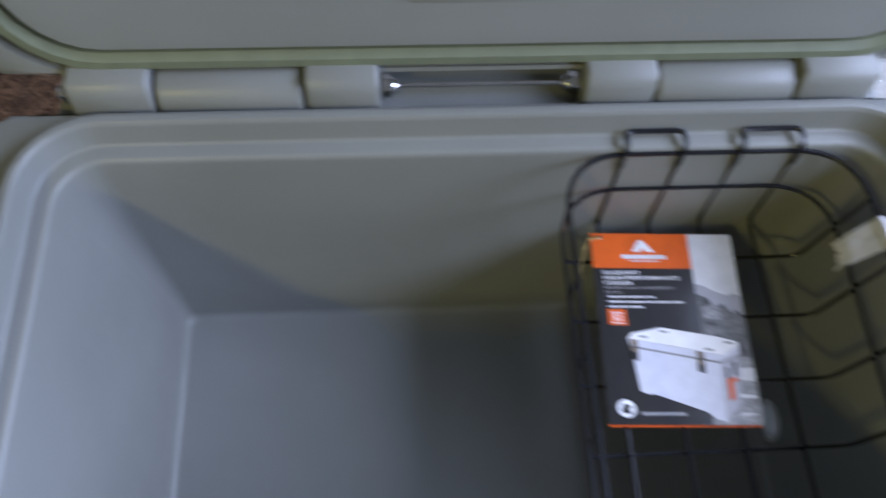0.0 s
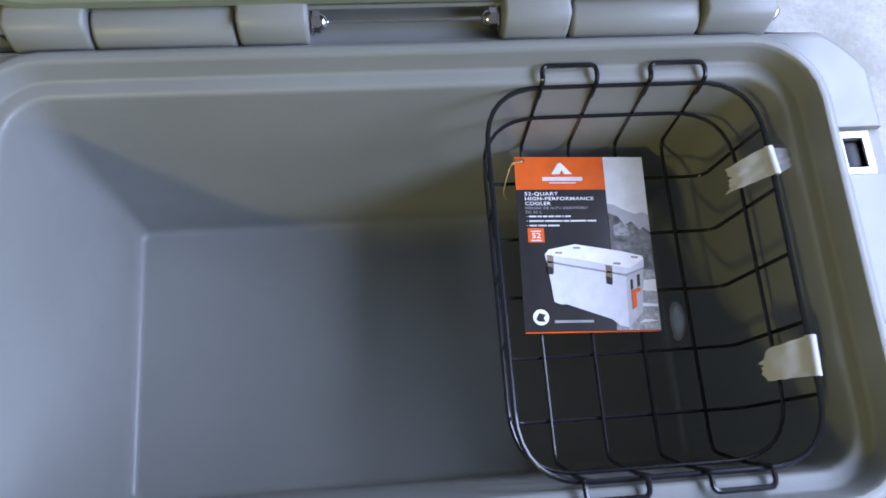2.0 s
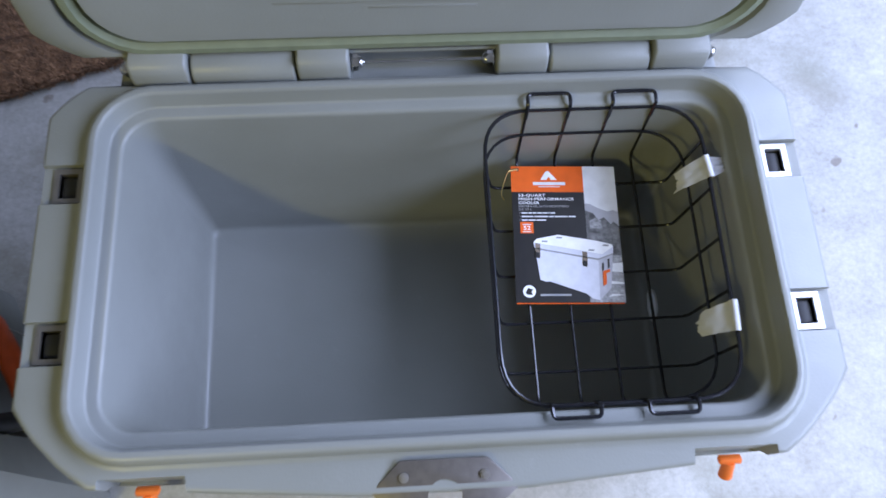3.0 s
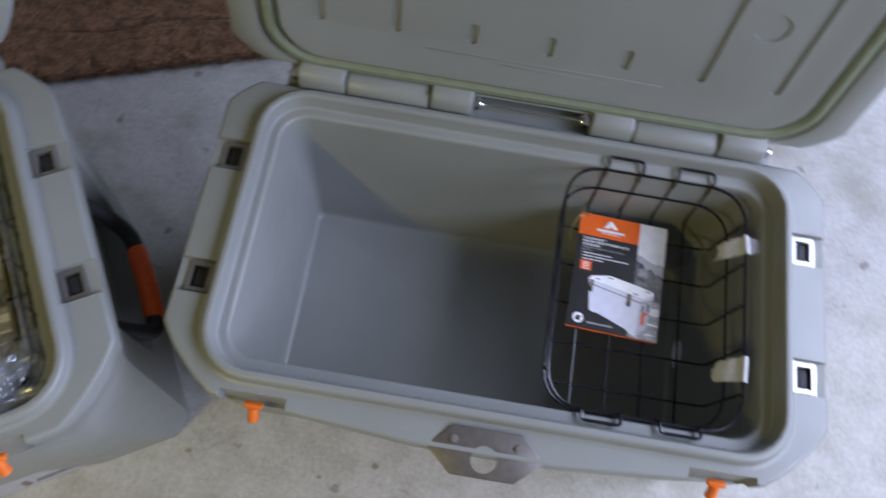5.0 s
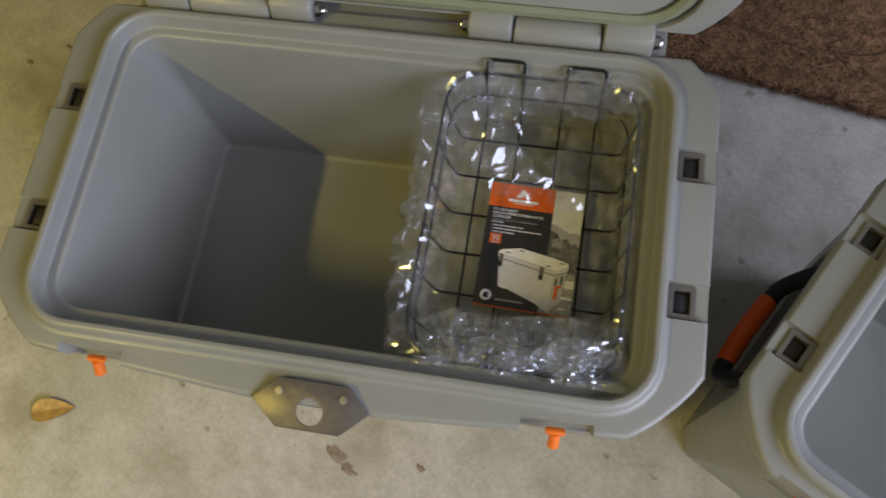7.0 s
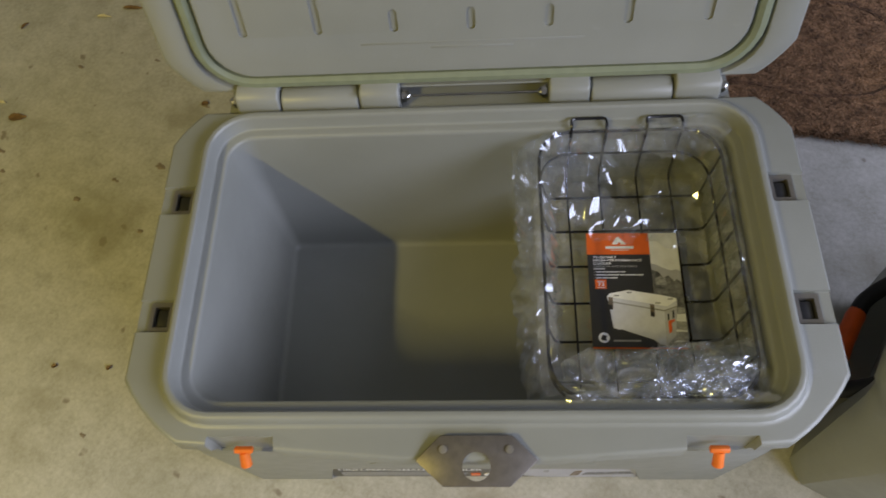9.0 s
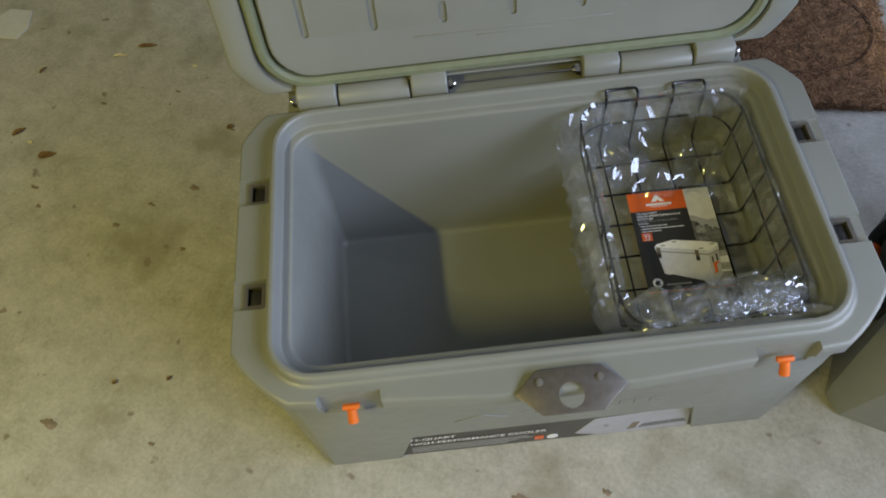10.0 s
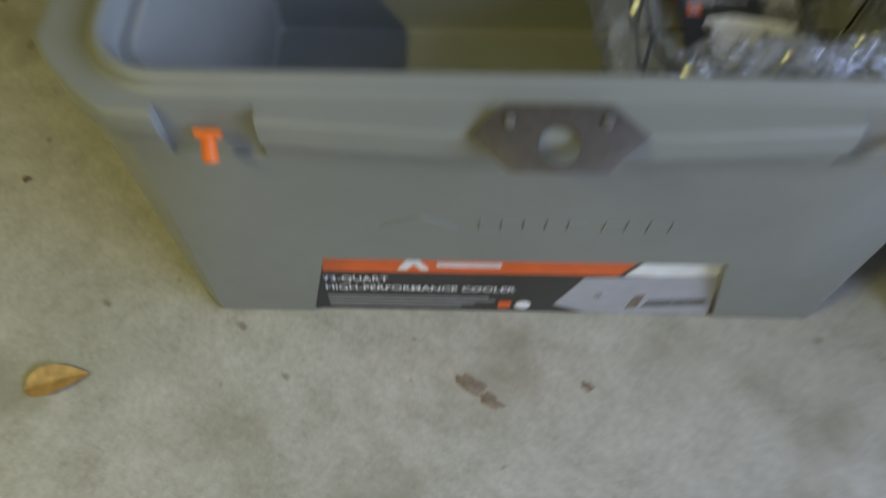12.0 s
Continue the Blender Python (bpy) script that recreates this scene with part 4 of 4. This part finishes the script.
def film_wrap(m):
    """Clear bag round the wrapped basket: up the outside, over the rim and down inside, with a gathered end and slack sheets."""
    thing = root("plastic_wrap", m, "crumpled clear plastic film round the basket", "wrapping")
    x0, x1, y0, y1 = 0.080, 0.305, -0.174, 0.172
    rings = ((0.004, 0.292, 0.4), (0.012, 0.312, 0.8), (0.018, 0.332, 1.0), (0.020, 0.350, 1.0), (0.017, 0.366, 1.0), (0.012, 0.378, 0.8), (0.005, 0.386, 0.5), (-0.002, 0.388, 0.4),
             (-0.009, 0.383, 0.5), (-0.013, 0.368, 0.7), (-0.016, 0.350, 0.8), (-0.020, 0.330, 0.8), (-0.024, 0.312, 0.6))
    grid = []
    n = 168
    for off, z, amp in rings:
        base = smooth_path([(x0 - off, y0 - off * 0.4, z), (x1 + off * 0.5, y0 - off * 0.4, z), (x1 + off * 0.5, y1 + off * 0.3, z), (x0 - off, y1 + off * 0.3, z)], 0.05, 10, True)
        lens = [0.0]
        for a, b in zip(base, base[1:] + base[:1]):
            lens.append(lens[-1] + (b - a).length)
        row, i = [], 0
        for k in range(n):
            d = lens[-1] * k / n
            while lens[i + 1] < d:
                i += 1
            a, b = base[i], base[(i + 1) % len(base)]
            p = a.lerp(b, (d - lens[i]) / max(1e-6, lens[i + 1] - lens[i]))
            out = p - Vector(((x0 + x1) / 2, (y0 + y1) / 2, z))
            out.z = 0
            out.normalize()
            left = max(0.0, (0.11 - p.x) / 0.05)
            front = max(0.0, (-0.10 - p.y) / 0.06)
            slack = 0.010 + 0.012 * noise.noise(p * 14)
            p = p + out * amp * (0.008 * crease(p, 34, 1, 6) + slack * left) + Vector((0, 0, amp * (0.007 * crease(p, 38, 2, 6) + 0.006 * front)))
            p.x = min(p.x, 0.3135)
            p.y = max(min(p.y, 0.171 if z > 0.35 else 0.160), -0.172)
            row.append(p)
        grid.append(row + row[:1])
    bm = bmesh.new()
    skin(bm, grid, 11, 0.0016, 0.0020)
    part("bag", bm, FILM, thing, "", 17)
    # the bottom of the bag, under the basket
    grid = [[Vector((x0 - 0.004 + (x1 - x0) * i / 22, y0 + 0.008 + (y1 - y0 - 0.016) * j / 32, 0.2755 + 0.004 * crease(Vector((i * 0.01, j * 0.01, 0)), 26, 31))) for i in range(23)]
            for j in range(33)]
    bm = bmesh.new()
    skin(bm, grid, 31, 0.002, 0.0012)
    part("bag_bottom", bm, VEIL, thing, "hazy doubled film under the basket", 17)
    # the gathered front end: two layers of a slack pillow whose folds run out from the knots
    knots = (Vector((0.262, -0.158, 0)), Vector((0.135, -0.166, 0)), Vector((0.200, -0.160, 0)))
    for seed, lift, mat in ((3, 0.034, CREASED), (7, 0.014, LIMP)):
        nu, nv, grid = 110, 52, []
        for j in range(nv):
            row = []
            for i in range(nu):
                u, v = i / (nu - 1) * 2 - 1, j / (nv - 1) * 2 - 1
                far = -0.096 + 0.016 * noise.noise(Vector((u * 2.2, seed, 0))) - 0.024 * (1 - u) / 2
                p = Vector((0.205 + 0.110 * u, -0.182 + (far + 0.182) * (v + 1) / 2, 0.0))
                h = 0.346 + 0.022 * max(0.0, -v) ** 2 + lift * max(0.0, math.cos((v + 0.3) * 1.25)) * (1 - 0.25 * u ** 4) + 0.010 * noise.noise(Vector((u * 2.6, v * 1.3, seed * 3.0)))
                for q, k in enumerate(knots):
                    d = p - k
                    r = d.length
                    ang = math.atan2(d.y, d.x) + 0.5 * noise.noise(Vector((r * 30, q, seed)))
                    w = (ang * (1.5 + 0.45 * q) + 0.37 * seed) % 1.0
                    h += 0.017 * (1 - abs(w - 0.5) * 2) ** 2.2 * math.exp(-r / 0.075) * min(1.0, r / 0.022)
                h += 0.0022 * crease(p, 30, seed, 4) + 0.0075 * crease(p, 85, seed, 5) * math.exp(-((p - knots[0]).length / 0.030) ** 2)
                row.append(Vector((p.x, p.y, min(h, 0.402))))
            grid.append(row)
        bm = bmesh.new()
        skin(bm, grid, seed, 0.0003, 0.0002)
        part("gathered_end", bm, mat, thing, "bunched folds of clear film", 28)
    # the twisted knot of the bag at the front corner
    bm = bmesh.new()
    bmesh.ops.create_icosphere(bm, subdivisions=4, radius=1.0)
    for v in bm.verts:
        k = 1 + 0.30 * crease(v.co * 0.05, 38, 41, 6) + 0.10 * noise.noise(v.co * 5)
        v.co = Vector((0.256 + 0.042 * v.co.x * k, -0.150 + 0.019 * v.co.y * k + 0.008 * v.co.x, 0.378 + 0.013 * v.co.z * k))
    part("knot", bm, CREASED, thing, "tight white bunch of film", 17)
    # slack sheets with a few long straight folds
    for cx, cy, cz, lx, ly, turn, rise, seed, mat in ((0.262, 0.158, 0.398, 0.104, 0.066, 14, 0.011, 4, FILM), (0.156, 0.076, 0.345, 0.105, 0.062, -38, 0.020, 5, FILM),
                                                      (0.240, 0.078, 0.342, 0.070, 0.100, -18, 0.018, 15, LIMP), (0.066, 0.075, 0.364, 0.040, 0.180, 4, 0.010, 6, LIMP),
                                                      (0.070, -0.075, 0.358, 0.040, 0.170, -4, 0.010, 9, LIMP), (0.122, 0.132, 0.364, 0.100, 0.074, 20, 0.014, 21, LIMP)):
        nu, nv, grid = max(6, int(lx / 0.0040)), max(6, int(ly / 0.0075)), []
        spin = Matrix.Rotation(radians(turn), 3, "Z")
        for j in range(nv):
            row = []
            for i in range(nu):
                u, v = i / (nu - 1) * 2 - 1, j / (nv - 1) * 2 - 1
                edge = (1 + 0.45 * noise.noise(Vector((u * 1.9, v * 1.9, seed * 4.0)))) * (1 - 0.20 * u * u * v * v)
                flat = Vector((u * lx / 2 * edge, v * ly / 2 * edge, 0))
                p = Vector((cx, cy, cz)) + spin @ flat
                p.z += rise * (0.75 * crease(Vector((flat.x, flat.y * 0.5, 0)), 30, seed, 5) + 0.5 * noise.noise(Vector((u * 1.3, v * 1.3, seed)))) - 0.008 * (u * u + v * v)
                p.z, p.y = max(min(p.z, 0.414), 0.389) if cy > 0.15 else p.z, min(p.y, 0.192 if cy > 0.15 else 0.172)
                row.append(p)
            grid.append(row)
        bm = bmesh.new()
        skin(bm, grid, seed, 0.0014, 0.0018)
        part("loose_flap", bm, mat, thing, "", 17)


film_wrap(AT_LARGE)


def tape_tag(m, inner, outer, width, seed, label):
    """A torn paper tape folded over the basket's rim wire: a limp flap inside, a curl over the wire, a thin flap outside."""
    thing = root("paper_tag", m, label, "paper tag", "torn paper tags on the basket rim")

    def sheet(name, rows, mat, label=""):
        bm = bmesh.new()
        grid = [[bm.verts.new(p) for p in row] for row in rows]
        for a, b in zip(grid, grid[1:]):
            for j in range(len(a) - 1):
                bm.faces.new((a[j], a[j + 1], b[j + 1], b[j]))
        part(name, bm, mat, thing, label, 60)

    n = 13
    rows = []
    for i in range(9):
        q = i / 8
        row = []
        for j in range(n):
            v = j / (n - 1) - 0.5
            torn = 1 + 0.16 * noise.noise(Vector((j * 0.8, seed * 3.0, 0))) + (0.28 * max(0.0, -v * 2 - 0.3) if seed == 1 else 0.30 * (0.5 - abs(v + 0.1)))
            d = inner * q * torn
            w = width * (1 - 0.18 * q)
            row.append(Vector((-0.003 - d, v * w - 0.16 * d + 0.0012 * noise.noise(Vector((q * 5, v * 3, seed))),
                               0.001 - d * 1.0 + 0.004 * q * math.sin(q * 3) + 0.0016 * noise.noise(Vector((q * 3, v * 4, seed + 5.0))))))
        rows.append(row)
    sheet("inner_flap", rows, PAPER)
    sheet("fold", [[Vector((0.0036 * math.cos(a), (j / (n - 1) - 0.5) * width * 1.02, 0.0006 + 0.0036 * math.sin(a))) for j in range(n)]
                   for a in [math.pi * (1.05 - 1.35 * k / 8) for k in range(9)]], PAPER)
    if outer:
        rows = []
        for i in range(8):
            q = i / 7
            rows.append([Vector((0.003 + outer * q * (1 + 0.35 * noise.noise(Vector((j * 0.9, 4.0, seed)))), (j / (n - 1) - 0.5) * width * (0.95 - 0.75 * q) + 0.005 * q,
                                 0.0 - outer * 0.25 * q + 0.0022 * noise.noise(Vector((q * 4, j * 0.5, 7.0))))) for j in range(n)])
        sheet("outer_flap", rows, MILKY, "thin torn outer flap")


tape_tag(AT_SMALL @ pose(0.2765, 0.077, 0.3585, 0, 0, 6), 0.023, 0.036, 0.023, 1, "torn white paper tape folded over the basket rim")
tape_tag(AT_SMALL @ pose(0.2765, -0.074, 0.3585, 0, 0, -3), 0.022, 0.0, 0.029, 2, "torn white paper tape stuck on the basket rim")


def drain_plug():
    """A milky plug in the drain hole; daylight from outside comes through it."""
    thing = root("drain_plug", AT_SMALL @ pose(0.2835, 0.0, 0.115, 0, -90, 0), "milky round drain plug low on the inner wall", "plug")
    bm = bmesh.new()
    disc(bm, (0, 0, -0.002), (0, 0, 1), 0.0205, 0.006, 28, 0.0160)
    part("collar", bm, DRAIN, thing)
    bm = bmesh.new()
    disc(bm, (0, 0, -0.001), (0, 0, 1), 0.0159, 0.003, 28)
    part("membrane", bm, MILKY, thing, "milky translucent cap")


drain_plug()


def tie_wire():
    thing = root("tie_wire", AT_SMALL @ pose(0.097, 0.124, 0.2662), "thin brass safety pin and thread tying the booklet", "wire tie")
    bm = bmesh.new()
    add_tube(bm, smooth_path([(0.004, 0.0, 0), (-0.006, -0.004, 0.006), (-0.010, -0.012, 0.008), (-0.016, -0.030, 0.002), (-0.012, -0.034, -0.004)], 0.006, 4), 0.0006, 6)
    part("thread", bm, BRASS, thing)
    bm = bmesh.new()
    add_tube(bm, [(0.0045, 0.0005, 0.0), (-0.001, -0.0015, 0.003), (-0.0065, -0.0045, 0.006)], [0.0011, 0.0016, 0.0011], 8)
    part("clasp", bm, BRASS, thing)
    bm = bmesh.new()
    disc(bm, (0.005, 0.0005, -0.001), (0, 0, 1), 0.0019, 0.0008, 14, 0.0009)
    part("eyelet", bm, CHROME, thing)


tie_wire()


def fallen_leaf(m, length, label, mat):
    """A dry leaf: pointed at one end, notched at the stalk, its halves folded up from the rib."""
    thing = root("fallen_leaf", m, label, "leaf", "litter on the floor")
    bm = bmesh.new()
    n = 14
    rows = []
    for i in range(n + 1):
        u = i / n
        half = 0.30 * length * math.sin(math.pi * u ** 0.75) ** 0.8 * (1 - 0.25 * u)
        row = []
        for j in range(-4, 5):
            v = j / 4
            row.append(bm.verts.new((length * (u - 0.10 * (1 - u) * abs(v)), v * half + 0.02 * length * math.sin(u * 4), 0.002 + abs(v) * half * 0.42
                                     + 0.0012 * noise.noise(Vector((u * 9, v * 4, length * 90))))))
        rows.append(row)
    for a, b in zip(rows, rows[1:]):
        for j in range(8):
            bm.faces.new((a[j], a[j + 1], b[j + 1], b[j]))
    part("blade", bm, mat, thing)
    bm = bmesh.new()
    add_tube(bm, [(length * q, 0.02 * length * math.sin(q * 4), 0.003) for q in (-0.02, 0.3, 0.6, 0.95)], [0.0009, 0.0008, 0.0006, 0.0003], 6)
    part("rib", bm, mat, thing)


fallen_leaf(pose(-1.133, -0.748, 0, 0, 0, 48), 0.066, "curled yellow-brown dry leaf on the concrete", LEAF)


def smear(x, y, size, seed, label):
    """A dried brown mark: a low ragged crust."""
    thing = root("dried_mark", pose(x, y, 0), label, "stain", "brown marks on the floor")
    bm = bmesh.new()
    n = 30
    rim, top = [], []
    for k in range(n):
        a = 2 * math.pi * k / n
        r = size * (0.7 + 0.5 * noise.noise(Vector((math.cos(a) * 1.6, math.sin(a) * 1.6, seed))))
        rim.append(bm.verts.new((r * 1.25 * math.cos(a), r * 0.62 * math.sin(a), 0.0003)))
        top.append(bm.verts.new((r * 1.0 * math.cos(a), r * 0.46 * math.sin(a), 0.0011)))
    for k in range(n):
        bm.faces.new((rim[k], rim[(k + 1) % n], top[(k + 1) % n], top[k]))
    bm.faces.new(top)
    part("crust", bm, MUD, thing)


for x, y, size, seed in ((-0.716, -0.491, 0.021, 1), (-0.688, -0.496, 0.015, 2), (-0.605, -0.425, 0.009, 3), (-1.553, -0.039, 0.010, 4), (-1.538, -0.195, 0.013, 5),
                         (-1.478, -0.322, 0.008, 6), (-1.848, -0.319, 0.010, 7), (-1.810, -0.353, 0.008, 8), (-1.597, -0.261, 0.008, 9), (-1.633, -0.328, 0.010, 10),
                         (-1.718, 0.005, 0.007, 11), (-1.853, -0.084, 0.008, 12), (-1.310, -0.655, 0.007, 13), (-1.493, -0.697, 0.018, 14)):
    smear(x, y, size, seed, "dried brown mark on the concrete")


def litter_bit(x, y, turn, length, width, mat, label):
    """A curled shred of dry leaf or bark."""
    thing = root("leaf_shred", pose(x, y, 0, 0, 0, turn), label, "leaf shred", "litter on the floor")
    bm = bmesh.new()
    rows = []
    for i in range(9):
        u = i / 8
        half = width / 2 * (0.25 + math.sin(math.pi * min(1.0, u * 1.1 + 0.02)) ** 0.7) * (1 + 0.3 * noise.noise(Vector((u * 5, x * 40, y * 40))))
        bend = 0.10 * length * math.sin(u * 2.6 + x * 9)
        rows.append([bm.verts.new((length * (u - 0.5), bend + half * v, 0.0006 + 0.0022 * abs(v) + 0.0015 * math.sin(3 * u))) for v in (-1, -0.5, 0, 0.5, 1)])
    for a, b in zip(rows, rows[1:]):
        for j in range(4):
            bm.faces.new((a[j], a[j + 1], b[j + 1], b[j]))
    made = bmesh.ops.extrude_face_region(bm, geom=bm.faces[:])["geom"]
    bmesh.ops.translate(bm, vec=(0, 0, 0.0006), verts=[v for v in made if isinstance(v, bmesh.types.BMVert)])
    part("blade", bm, mat, thing)


for x, y, turn, length, width in ((-1.862, 0.093, 36, 0.042, 0.010), (-1.877, -0.245, 44, 0.036, 0.016), (-1.975, -0.219, 70, 0.030, 0.011), (-2.043, -0.058, 85, 0.020, 0.006),
                                  (-1.554, -0.036, 10, 0.015, 0.010), (-1.348, -0.548, 75, 0.010, 0.006), (-1.433, -0.593, 40, 0.010, 0.006)):
    litter_bit(x, y, turn, length, width, SHRED, "small brown shred of dry leaf on the concrete")
for x, y, turn, length in ((-1.903, 0.044, 36, 0.030), (-1.932, -0.233, 30, 0.014), (-1.723, 0.080, 25, 0.014)):
    litter_bit(x, y, turn, length, 0.006, STRAW, "pale straw-coloured shred on the concrete")


def card_scrap():
    thing = root("card_scrap", pose(-2.215, 0.03, 0, 0, 0, 20), "pale yellowish scrap of card on the floor", "scrap")
    bm = bmesh.new()
    prism(bm, [(-0.05, -0.04), (0.03, -0.045), (0.045, -0.01), (0.035, 0.045), (-0.02, 0.05), (-0.055, 0.01)], 0.0, 0.003)
    part("card", bm, PAPER, thing)


card_scrap()
